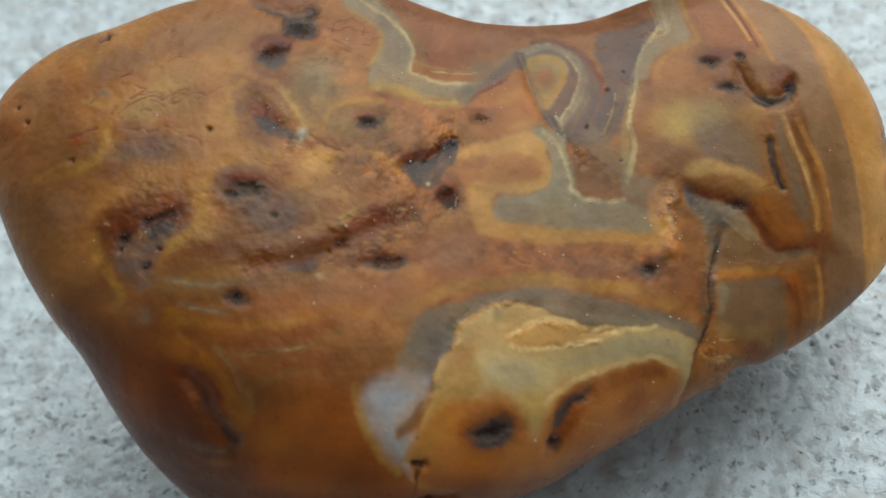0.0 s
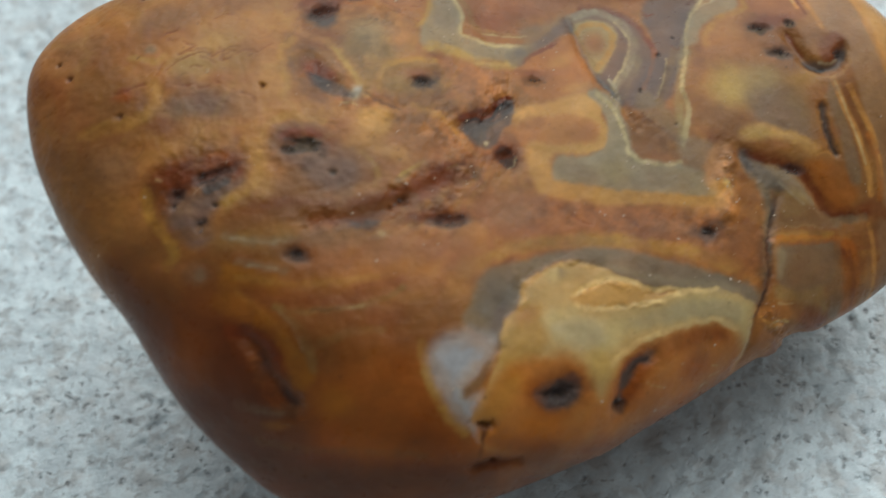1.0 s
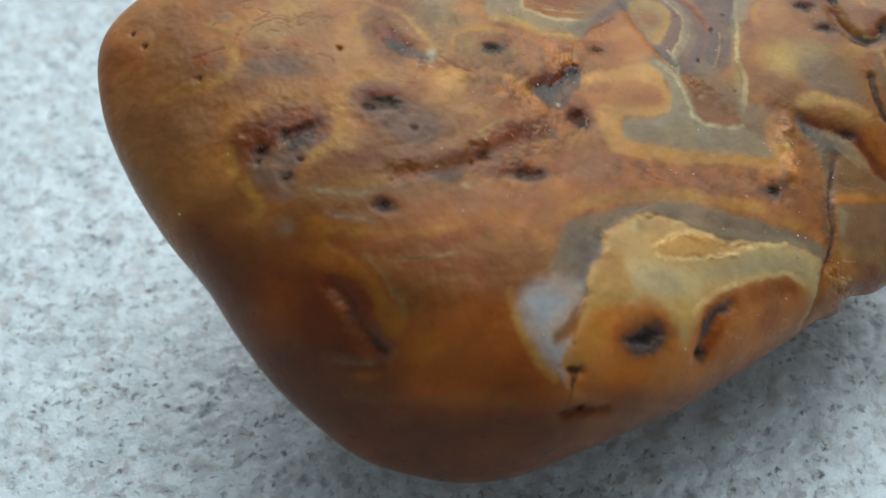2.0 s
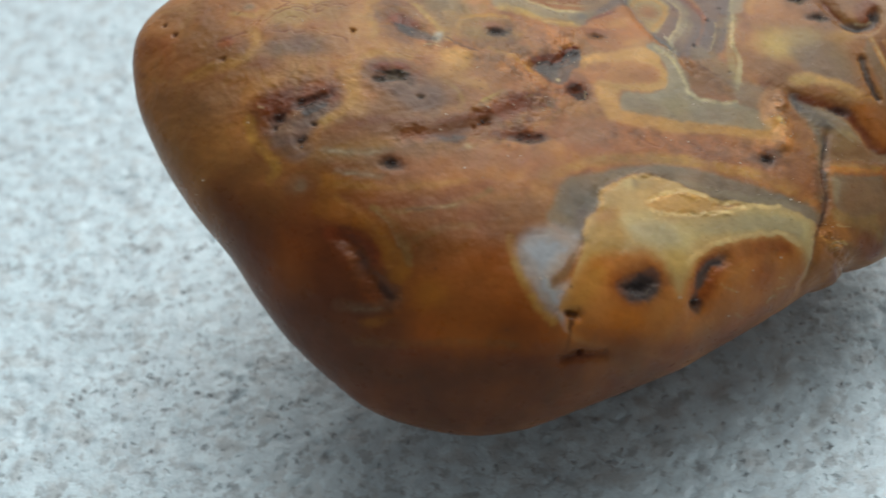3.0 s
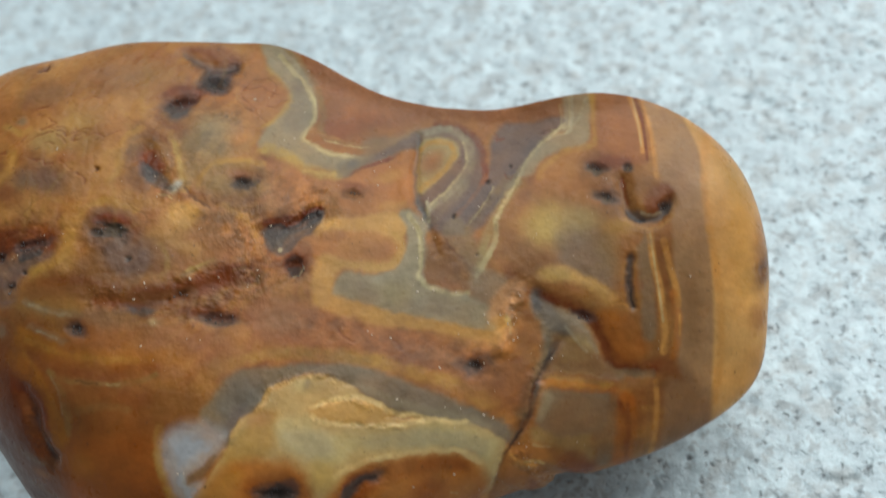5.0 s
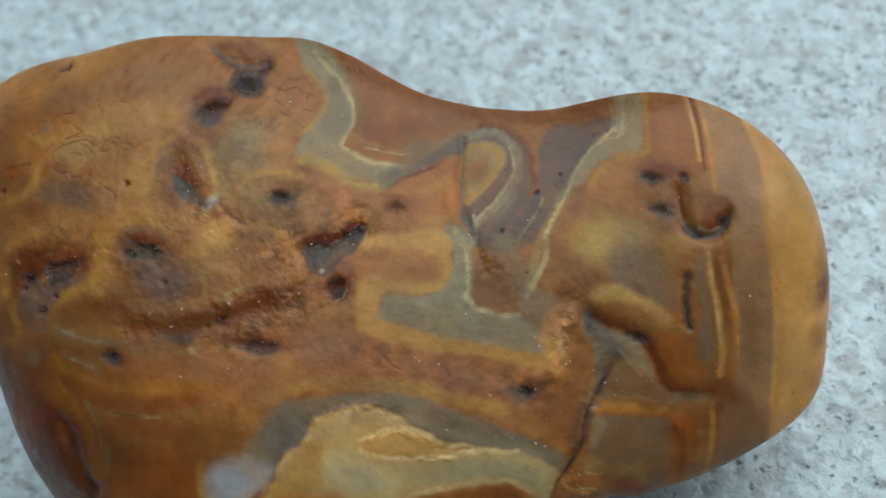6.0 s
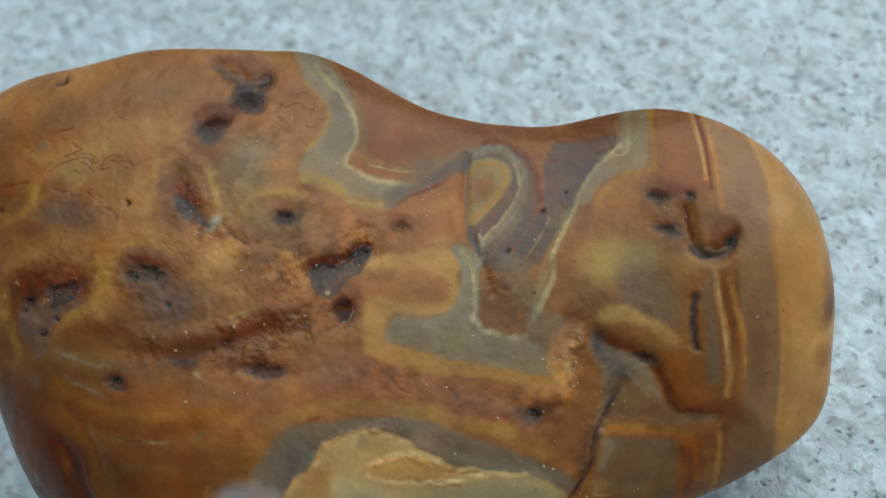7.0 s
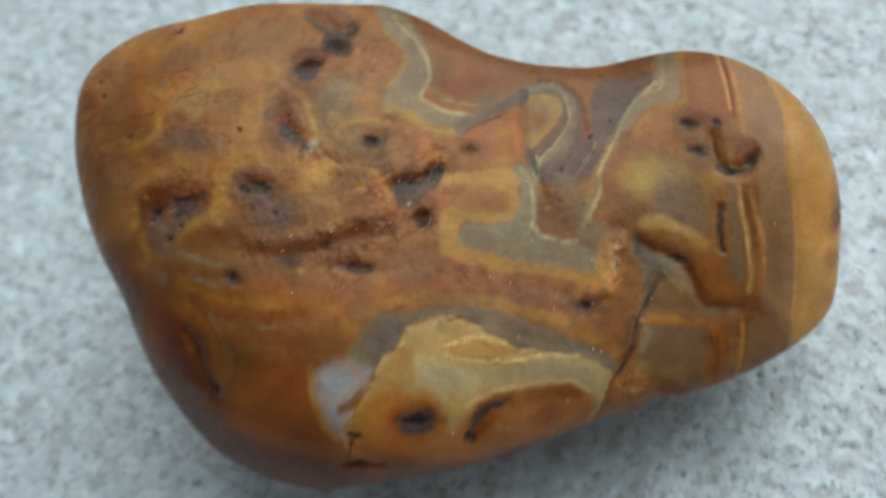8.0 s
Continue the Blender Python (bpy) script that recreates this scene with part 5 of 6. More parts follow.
vein("yellow", 0.25, 0.5, [(-7.09, 2.19), (-6.34, 2.74), (-5.54, 3.14)])
zone("rust", 0.42, 0.7, [(-4.89, 2.46), (-3.74, 3), (-2.46, 2.71), (-2.69, 2.1), (-4.08, 1.75), (-5.02, 1.83)])
zone("olive", 0.34, 0.6, [(-3.74, 2.61), (-2.7, 2.8), (-1.83, 2.44), (-2.13, 1.95), (-3.31, 1.93)])
vein("tan", 0.21, 0.6, [(-3.9, 2.55), (-3.1, 2.86), (-2.23, 2.74)])
crumb(0.59, 0.14, [(-7.56, 1.21), (-5.71, 2.29), (-3.33, 2.71), (-1.98, 2.31)])
blot("rust", 0.6, -5.61, -0.6, 1.26, 0.42, 5)
vug(-3.85, -0.79, 1.47, 0.51, 3, 0.4, 0.6, 0.9)
vein("tan", 0.25, 0.4, [(-8.61, -1.74), (-7.06, -1.5), (-5.55, -1.34)])
blot("greybrown", 0.5, -11.59, -2.25, 3.36, 0.67, 5)
blot("pale", 0.5, -8.37, -1.87, 0.42, 0.29, 0)
blot("mauve", 0.5, -7.02, -3.01, 2.52, 0.84, 0)
blot("russet", 0.5, -4.04, -2.69, 2.10, 1.01, 0)
vug(-14.1, -3.3, 0.79, 0.45, -10, 0.25, 0.2, 0.6)
blot("umber", 0.5, -15.17, -3.31, 1.01, 0.38, 0)
# the great pit at the shoulder
zone("darkrust", 0.67, 0.8, [(-24.18, 0.83), (-23.75, 2.16), (-22.41, 3.11), (-20.42, 3.72), (-18.32, 3.55), (-17.47, 2.69), (-17.78, 1.75), (-19.19, 1.43), (-20.77, 1.13), (-21.87, 0.43), (-22.54, -0.67), (-23.41, -0.35)])
zone("rust", 0.42, 0.7, [(-23.47, 1.77), (-22.12, 2.7), (-20.15, 3.24), (-18.18, 3.09), (-17.73, 2.21), (-19.26, 2.39), (-20.8, 1.75), (-22.25, 1.13)])
vein("rustorange", 0.42, 0.2, [(-22.56, 2.8), (-20.56, 3.48), (-18.53, 3.32)])
zone("mauvegrey", 0.59, 0.75, [(-22.6, 0.04), (-21.56, 0.81), (-19.96, 1.12), (-18.01, 1.75), (-17.53, 1.42), (-18.88, 0.66), (-19.47, -0.19), (-19.8, -1.12), (-19.51, -2.26), (-20.55, -2.66), (-21.82, -1.89), (-22.44, -1.13)])
zone("slate", 0.29, 0.85, [(-20.98, 1.68), (-20.21, 2.15), (-19.19, 2.54), (-18.84, 2.15), (-19.59, 1.67), (-20.7, 1.28)])
vein("dark", 0.29, 0.8, [(-20.9, 1.76), (-20.11, 2.13), (-19.03, 2.55)])
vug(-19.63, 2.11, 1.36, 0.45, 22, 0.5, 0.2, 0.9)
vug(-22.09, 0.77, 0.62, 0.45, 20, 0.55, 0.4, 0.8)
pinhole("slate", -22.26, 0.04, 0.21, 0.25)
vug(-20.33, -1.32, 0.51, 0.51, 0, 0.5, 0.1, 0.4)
pinhole("slate", -19.47, -0.04, 0.21, 0.2)
vein("pale", 0.13, 0.36, [(-23.55, 1.68), (-23.12, 1.62)])
vein("ochre", 0.84, 0.7, [(-17.59, 4.35), (-16.75, 3.47), (-16.63, 2.06), (-17.33, 1.03), (-18.69, 0.28)])
vein("tan", 0.59, 0.5, [(-24.64, 2.4), (-23.46, 3.59), (-21.87, 4.39), (-19.43, 4.37)])
vein("ochre", 0.76, 0.65, [(-24.27, 0.83), (-23.9, -0.82), (-22.81, -2.06), (-22.12, -3.22), (-22.63, -4.13)])
zone("umber", 0.92, 0.5, [(-25.29, -2.31), (-23.51, -2.3), (-22.81, -3.45), (-23.98, -4.64), (-25.85, -4.34)])
vein("russet", 0.59, 0.6, [(-23.07, -4.32), (-21.35, -4.05), (-20.09, -4.26)])
zone("olive", 0.84, 0.5, [(-19.34, -2.27), (-17.4, -1.49), (-14.65, -1.87), (-14.63, -2.63), (-16.94, -2.64), (-18.91, -3.03)])
# flowing bands of the lower left
zone("russet", 1.68, 0.4, [(-13.12, -2.25), (-8.54, -2.24), (-4.03, -2.29), (-2.44, -3.77), (-3.93, -6.01), (-8.41, -6.34), (-12.2, -6)])
zone("ochre", 1.26, 0.35, [(-6.94, -4.48), (-3.94, -4.5), (-2.44, -3.77), (-2.73, -6.04), (-3.53, -7.85), (-5.39, -7.44), (-6.94, -6.01)])
vein("honey", 1.43, 0.75, [(-18.19, -4.48), (-16.6, -4.98), (-14.55, -5.16), (-11.52, -5.16), (-8.31, -4.81), (-5.76, -3.88)])
vein("honey", 1.43, 0.75, [(-18.15, -4.72), (-18.1, -6.17), (-16.62, -7.33), (-15, -8.38), (-14.07, -9.8), (-13.48, -11.17)])
vein("ochre", 0.50, 0.35, [(-17.77, -4.7), (-15.48, -5.05), (-11.97, -5.1), (-8.72, -4.73)])
vein("ochre", 0.46, 0.35, [(-17.79, -5.68), (-16.38, -7.04), (-14.84, -8.26), (-13.98, -9.76)])
vein("rust", 1.09, 0.45, [(-14.3, -6.29), (-11.29, -6.11), (-7.83, -5.19), (-4.64, -5.2)])
vein("olive", 0.38, 0.6, [(-15.22, -6.66), (-13.71, -6.94), (-11.57, -6.87), (-9.14, -6.47), (-6.94, -5.4)])
vein("darkbrown", 0.21, 0.6, [(-12.83, -6.91), (-11.99, -6.89), (-11.15, -6.82)])
vein("pale", 0.13, 0.35, [(-10.31, -6.76), (-9.43, -6.51)])
vein("umber", 0.34, 0.5, [(-14.81, -6.95), (-13.67, -8.04), (-12.95, -9.91)])
vein("olive", 0.29, 0.4, [(-14.2, -7.21), (-13.18, -8.33), (-12.55, -10.22)])
zone("rustbrown", 1.09, 0.55, [(-12.7, -7.5), (-9.03, -6.91), (-4.45, -5.87), (-3.36, -7.24), (-5.34, -8.87), (-10.12, -9.86), (-12.39, -9.35)])
vein("olive", 0.59, 0.35, [(-12.29, -8.92), (-10.4, -8.34), (-8.36, -8.06)])
vein("greybrown", 0.59, 0.5, [(-18.54, -2.07), (-17.24, -2.43), (-15.72, -2.44), (-13.93, -2.32)])
vein("palegrey", 0.25, 0.35, [(-18.12, -2.22), (-16.51, -2.51), (-14.77, -2.41)])
vein("greybrown", 0.50, 0.45, [(-17.77, -3.73), (-16.33, -4.05), (-14.48, -4.29)])
vein("palegrey", 0.17, 0.35, [(-17.08, -3.98), (-15.21, -4.21)])
vug(-13.91, -3.24, 0.68, 0.45, -15, 0.3, 0.5, 0.6)
blot("mauve", 0.6, -20.5, -4.56, 1.01, 0.76, 0)
blot("greybrown", 0.5, -20.26, -4.67, 0.50, 0.42, 0)
vein("umber", 0.29, 0.5, [(-21.45, -4.49), (-20.52, -3.73), (-19.3, -3.77), (-18.88, -4.49)])
vein("slate", 0.67, 0.6, [(-11.23, -1.54), (-10.13, -1.23), (-8.87, -1.24)])
vein("honey", 1.09, 0.6, [(-19.14, -6.35), (-16.91, -6.98), (-14.93, -8.01), (-14.18, -9.63), (-13.38, -11.1)])
vein("olive", 0.46, 0.5, [(-15.21, -6.6), (-14.04, -7.71), (-13.25, -9.26), (-12.72, -10.72)])
vein("palegrey", 0.17, 0.25, [(-14.94, -6.9), (-13.98, -8.01), (-13.45, -9.41)])
blot("honey", 0.6, -11.32, -12.74, 1.26, 1.09, 0)
zone("darkrust", 0.59, 0.75, [(-20.98, -7.67), (-18.43, -7.74), (-16.4, -8.13), (-15.06, -9.38), (-14.92, -10.9), (-13.86, -12.18), (-13.37, -13.41), (-14.62, -14.13), (-17.09, -13.82), (-18.73, -13.15), (-19.41, -11.15), (-20.64, -9.62)])
vein("rust", 0.76, 0.6, [(-18.19, -8.32), (-16.57, -8.43), (-15.38, -9.39), (-15.23, -10.37)])
blot("orangebrown", 0.3, -21.12, -10.06, 2.10, 2.52, -30)
vein("rust", 0.92, 0.7, [(-18.3, -8.22), (-16.67, -8.67), (-15.43, -9.63), (-14.82, -10.72)])
vein("darkbrown", 0.59, 0.7, [(-16.67, -9.11), (-15.93, -9.99), (-15.48, -11.24), (-14.66, -12.26), (-14, -12.9)])
zone("dark", 0.25, 0.75, [(-15.02, -11.97), (-14.45, -12.19), (-13.77, -12.99), (-14.13, -13.21), (-14.72, -12.7)])
vein("dark", 0.29, 0.5, [(-16.37, -9.7), (-15.91, -10.36), (-15.7, -11.31)])
blot("slate", 0.5, -15.93, -10.58, 0.38, 0.50, -20)
vein("peach", 0.59, 0.1, [(-17.48, -8.97), (-16.66, -10.15), (-16.27, -11.61)])
vein("greybrown", 0.76, 0.25, [(-17.73, -13.24), (-16.11, -13.52), (-14.28, -13.51), (-13.41, -13.13)])
vein("palegrey", 0.25, 0.12, [(-16.48, -13.6), (-14.63, -13.66)])
# A honey streak, painted as the glint below the cleft.
blot("honey", 0.5, -15.14, -14.48, 1.01, 0.34, 5)
groove(1.26, 0.4, [(-17.26, -8.67), (-16.08, -9.77), (-15.7, -11.09), (-14.66, -12.33), (-14, -12.9)])
crumb(0.92, 0.14, [(-17.22, -9.45), (-16.39, -11.19), (-14.96, -13.26), (-14.2, -13.94)])
blot("rust", 0.38, -13.32, 10, 1.43, 0.92, -40)
blot("rust", 0.38, -13.71, 4.83, 1.85, 0.92, 0)
blot("rust", 0.38, -3.65, -0.43, 1.85, 0.59, 3)
blot("rust", 0.38, -1.3, 7.11, 2.52, 0.92, 25)
blot("rust", 0.38, 0.49, 4.11, 1.26, 1.09, 30)
blot("rust", 0.38, -12.54, 15.67, 1.51, 1.09, 15)
blot("rust", 0.38, 21.35, 15.56, 1.68, 0.67, 0)
blot("rust", 0.38, -8.7, 0.02, 3.78, 0.76, 18)
blot("rust", 0.38, -5.64, 1.6, 2.52, 0.76, 30)
blot("rust", 0.38, -20.87, 2.39, 3.78, 1.68, 20)
blot("umber", 0.45, 3.57, 9.61, 1.68, 0.67, 10)
blot("gold", 0.35, 5.01, 11.62, 1.26, 0.59, 30)
blot("gold", 0.4, 5.76, 9.28, 1.01, 0.42, 20)
blot("umber", 0.4, -6.57, 5.64, 2.10, 1.09, 10)
blot("gold", 0.4, -7.68, 3.82, 1.68, 0.59, -10)
blot("gold", 0.35, -12.56, 6.84, 2.52, 0.59, 0)
blot("umber", 0.35, -9.48, 2.38, 1.26, 0.84, 0)
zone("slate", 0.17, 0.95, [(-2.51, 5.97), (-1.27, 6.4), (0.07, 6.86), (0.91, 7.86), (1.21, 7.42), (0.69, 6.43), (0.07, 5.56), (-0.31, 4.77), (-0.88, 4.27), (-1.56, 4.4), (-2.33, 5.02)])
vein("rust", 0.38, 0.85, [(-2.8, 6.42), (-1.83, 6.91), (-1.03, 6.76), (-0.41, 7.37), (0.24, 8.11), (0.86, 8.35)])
# This dark slit again paints shade beneath the fork's upper lip.
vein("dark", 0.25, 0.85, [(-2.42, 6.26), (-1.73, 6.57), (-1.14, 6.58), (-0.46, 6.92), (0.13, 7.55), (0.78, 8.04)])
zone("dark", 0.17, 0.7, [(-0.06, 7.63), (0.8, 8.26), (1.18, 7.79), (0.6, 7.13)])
pinhole("palegrey", -1.13, 4.65, 0.17, 0)
zone("darkrust", 0.17, 0.95, [(-0.31, 4.1), (0, 4.52), (0.62, 4.38), (1.03, 3.78), (0.81, 3.3), (0.06, 3.29)])
zone("slate", 0.17, 0.8, [(0.1, 3.47), (0.7, 3.74), (1.12, 3.42), (0.8, 3.03), (0.29, 3.04)])
vein("dark", 0.25, 0.6, [(-0.23, 4.08), (0.29, 4.36), (0.8, 4.01)])
vein("palegrey", 0.13, 0.6, [(0.57, 2.92), (1.01, 3.14), (1.13, 3.7)])
zone("rust", 0.25, 0.75, [(-14.31, 10.83), (-13.62, 10.92), (-12.51, 10.12), (-11.54, 9.41), (-11.76, 9.07), (-12.83, 9.56), (-13.74, 10.07)])
zone("slate", 0.21, 0.9, [(-13.38, 9.59), (-12.71, 9.47), (-11.97, 9.16), (-10.89, 8.57), (-10.32, 7.95), (-10.94, 7.97), (-11.8, 8.16), (-12.69, 8.65)])
vein("dark", 0.21, 0.75, [(-13.37, 9.8), (-12.64, 9.27), (-12.12, 9.02)])
vein("mauve", 0.34, 0.5, [(-14.65, 9.84), (-14.91, 11.19), (-13.95, 11.75), (-12.29, 10.99), (-11.18, 9.87)])
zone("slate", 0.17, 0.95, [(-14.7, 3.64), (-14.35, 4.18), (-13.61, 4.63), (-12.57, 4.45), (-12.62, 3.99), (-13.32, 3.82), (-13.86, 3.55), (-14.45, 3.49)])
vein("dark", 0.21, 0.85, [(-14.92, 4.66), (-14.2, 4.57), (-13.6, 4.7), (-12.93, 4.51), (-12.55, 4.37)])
vein("rust", 0.29, 0.7, [(-15.24, 4.72), (-14.4, 5.21), (-13.54, 5.02), (-12.56, 4.94)])
pinhole("dark", -14.44, 3.78, 0.17, 0.1)
zone("mauvegrey", 0.50, 0.5, [(-13.15, 3.35), (-11.42, 3.36), (-9.98, 2.64), (-10.45, 1.47), (-12.11, 1.29), (-13.45, 2.21)])
pinhole("slate", -11.58, 2.39, 0.21, 0.1)
vein("umber", 0.42, 0.5, [(-15.66, 3.82), (-15.67, 4.95), (-14.7, 5.56), (-13.03, 5.65)])
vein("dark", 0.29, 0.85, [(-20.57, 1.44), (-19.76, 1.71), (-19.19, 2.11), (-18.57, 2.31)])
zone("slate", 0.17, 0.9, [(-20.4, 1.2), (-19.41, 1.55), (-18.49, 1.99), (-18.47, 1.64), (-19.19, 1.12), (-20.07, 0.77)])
zone("gold", 0.29, 0.7, [(-9.98, 6.9), (-8.9, 7.04), (-7.86, 6.5), (-7.98, 5.49), (-8.98, 5.37), (-9.78, 5.75)])
blot("gold", 0.5, -16.23, 1.67, 0.84, 1.26, 0)
vein("rust", 0.50, 0.6, [(-6.74, 0.22), (-5.36, 1.23), (-3.94, 2.24), (-2.29, 2.33)])
vein("pale", 0.13, 0.4, [(-3.82, 2.72), (-3.13, 2.97)])
vein("pale", 0.13, 0.4, [(-11.41, 7.51), (-10.58, 7.41), (-10.12, 7.29)])
# rust along the lower edge, with a dark brown band painted as its shade
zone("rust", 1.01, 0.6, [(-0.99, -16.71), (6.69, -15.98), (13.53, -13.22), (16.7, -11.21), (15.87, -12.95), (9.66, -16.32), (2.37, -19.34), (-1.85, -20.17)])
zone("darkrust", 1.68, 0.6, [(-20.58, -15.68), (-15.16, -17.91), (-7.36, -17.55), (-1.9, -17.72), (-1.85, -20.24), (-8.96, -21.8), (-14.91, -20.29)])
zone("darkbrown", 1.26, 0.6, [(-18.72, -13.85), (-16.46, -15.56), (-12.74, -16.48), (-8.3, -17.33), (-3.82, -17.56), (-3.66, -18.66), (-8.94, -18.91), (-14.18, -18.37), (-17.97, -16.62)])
# crumbled skin round the pits
crumb(3.11, 0.1, [(-14.1, 10.71), (-12.3, 8.54)])
crumb(3.78, 0.1, [(-22.78, 0.43), (-18.85, 2.36)])
crumb(2.52, 0.12, [(-12.78, -0.92), (-7.16, 0.43), (-2.14, 2.41)])
crumb(2.69, 0.1, [(-3.41, 6.33), (1.09, 7.95)])
crumb(2.10, 0.1, [(-0.15, 3.68), (0.81, 3.83)])
crumb(2.69, 0.1, [(-15.06, 4.26), (-12.78, 4.39)])
crumb(2.69, 0.09, [(-12.95, 14.96), (-9.87, 17.66)])
crumb(3.11, 0.07, [(-9.06, 7.48), (-5.8, 6.09), (-2.56, 4.08)])
crumb(1.43, 0.05, [(18.21, 4.25), (19.55, 1.72), (19.49, -1.19), (18.21, -4.86)])
crumb(2.52, 0.05, [(2.58, -0.33), (8.71, -0.7), (15.39, -1.19)])
crumb(2.10, 0.06, [(-5.54, -0.95), (-3.22, -0.55)])
crumb(1.93, 0.07, [(14.54, -1.18), (15.84, -0.79)])
crumb(2.94, 0.06, [(-7.86, 14.15), (-9.34, 11.71)])
crumb(2.52, 0.06, [(-3.49, 9.6), (-0.16, 9.24)])
crumb(1.68, 0.07, [(10.38, 7.22), (12.42, 5.08)])
crumb(1.68, 0.06, [(16.72, 5.11), (16.78, 0.04)])
# fine cracks of the rind
chink([(-22.75, 11.06), (-22.12, 11.39), (-21.56, 11.47)])
chink([(-21.3, 11.42), (-20.78, 11.33), (-20.24, 11.07)])
chink([(-19.68, 11.11), (-19.24, 11.44), (-18.68, 11.57)])
chink([(-23.65, 12.77), (-23.28, 13.02), (-22.93, 13.11)])
chink([(-22.11, 8.51), (-21.45, 8.5), (-20.86, 8.33)])
chink([(-22.73, 8.74), (-22.19, 8.52), (-21.68, 8.46)])
chink([(-25.85, 10.47), (-25.43, 10.66)])
chink([(-19.78, 10.67), (-19.75, 11.02)])
chink([(-21.02, 8.41), (-20.47, 8.5)])
chink([(-24.03, 12.37), (-23.71, 12.63), (-23.22, 12.79)])
chink([(-23.72, 12.18), (-23.47, 12.33), (-23.51, 11.94)])
chink([(-22.65, 10.74), (-22.02, 11.09), (-21.63, 11.24)])
chink([(-21.4, 11.2), (-20.86, 11.04), (-20.34, 10.68)])
chink([(-19.65, 10.55), (-19.37, 11), (-18.69, 11.34)])
chink([(-20.33, 13.69), (-19.86, 14.02), (-19.36, 14.19)])
chink([(-17.76, 11.01), (-17, 11.31), (-16.13, 11.78)])
chink([(-23.97, 9.49), (-23.9, 10.02), (-23.61, 10.22)])
chink([(-20.05, 11.5), (-19.59, 11.49), (-19.22, 11.46)])
chink([(-19.87, 8.67), (-19.29, 8.6), (-18.72, 8.28)])
chink([(-18.28, 7.87), (-17.57, 7.65), (-17.2, 7.15)])
chink([(-26.11, 7.92), (-25.47, 8.21), (-24.77, 8.51)])
chink([(-22.36, 11.8), (-21.78, 11.81)])
chink([(-21.96, 9.83), (-21.53, 9.93), (-21.08, 9.98)])
chink([(-18.17, 9.87), (-18.06, 10.21), (-18.17, 10.53)])
pinhole("darkbrown", -16.7, 8.61, 0.17, 0.25)
pinhole("darkbrown", -26.03, 15.88, 0.21, 0.25)
chink([(-23.68, 9.65), (-23.17, 10.24), (-22.46, 10.64), (-21.76, 11)])
chink([(-21.76, 11), (-21.03, 10.96), (-20.32, 10.81)])
chink([(-21.24, 10.71), (-20.66, 10.52), (-20.06, 10.21)])
chink([(-20.36, 10.88), (-19.75, 11.15), (-18.92, 11.28)])
chink([(-19.7, 10.6), (-18.91, 11.05), (-18.22, 11.4), (-17.37, 11.37)])
chink([(-8.52, 16.93), (-8.44, 17.64), (-7.93, 18.06), (-7.13, 18.01)])
chink([(-7.13, 18.01), (-6.39, 17.43), (-6.24, 16.58)])
chink([(-8.3, 16.18), (-7.56, 15.6), (-6.86, 15.54)])
# Places of bright glints, each given one or two added pale flecks.
GLINTS += [(-27.08, 16.17), (-25.95, 17.15), (-22.18, 14.75), (-24.37, 13.47), (-15.23, 17.41), (-15.2, 10.47), (-13.09, 11.17), (-12.31, 10.42), (-11.69, 10.66), (-13.87, 8.31), (-12.03, 8.2), (-11.24, 7.7), (-10.64, 7.47), (-3.78, 18.81), (-3.09, 16.1), (-3.68, 13.29), (-4.21, 19.01), (4.86, 18.03), (0.39, 17.66), (5.92, 13.81), (7.56, 13.84), (8.62, 10.03), (10.7, 11.69), (9.61, 14.28), (9.16, 8.52), (8.48, 7.97), (9.79, 7.54), (12.82, 9.74), (17.95, 16.82), (17.82, 19.63), (18.16, 17.33), (20.89, 17.33), (20.14, 18.86), (21.84, 13.68), (23.43, 14.33), (20.93, 11.57), (22.47, 11.81), (20.76, 6.87), (17.21, 8.61), (29.55, 10.58), (28.84, 7.28), (27.21, 3.46), (28.06, 1.96), (16.83, 2.14), (17.02, 1.71), (17.31, 1.38), (21.18, 0.03), (23.26, 0.98), (22.01, -0.87), (24.28, -1.06), (18.96, 0.03), (9.72, -4.7), (13.68, -4.77), (14.81, -6.05), (16.45, -4.91), (13.97, -4.86), (20.72, -7.91), (19.51, -6.52), (18.09, -9.62), (17.53, -8.71), (15.09, -9.4), (16.42, -10.12), (12.55, -11.46), (11.29, -12.18), (14.44, -12.24), (11.01, -13.65), (6.77, -13.12), (-3.49, -11.69), (-2.96, -7.88), (-7.36, 5.63), (-9.01, 6.82), (-6.74, 1.3), (-9.98, 3.19), (9, 5.85), (7.73, 6.06), (7.28, 4.59), (14.44, 3.37), (12.71, 3.78), (0.65, 4.29), (-3.7, 1.62), (-8.56, -1.86)]
GLINTS += [(-12.08, 10.08), (-11.04, 9.25), (-15.31, 10.69), (-11.67, 9.06), (-12.4, 8.75), (-11.7, 9.11), (-12.38, 10.73), (-13.53, 10.93)]
GLINTS += [(-19.57, 1.71), (-18.18, 1.98), (-17.45, 3.07), (-18.83, 2.9), (-20.79, 0.93), (-17.48, 3.01), (-20.7, 0.73), (-22.64, -0.57)]
GLINTS += [(-13.38, -0.65), (-9.47, 0.65), (-10.42, 0), (-12.42, -0.9), (-4.66, 1.92), (-4.72, 1.42), (-12.75, -1.18), (-1.97, 1.73), (-2.1, 2.76), (-10.12, 0.37), (-12.06, 0.26), (-2.09, 1.95)]
GLINTS += [(-3.39, 5.62), (-0, 6.98), (-1.18, 6.84), (-2.31, 6.33), (0.01, 7.7), (-2.48, 6.3)]
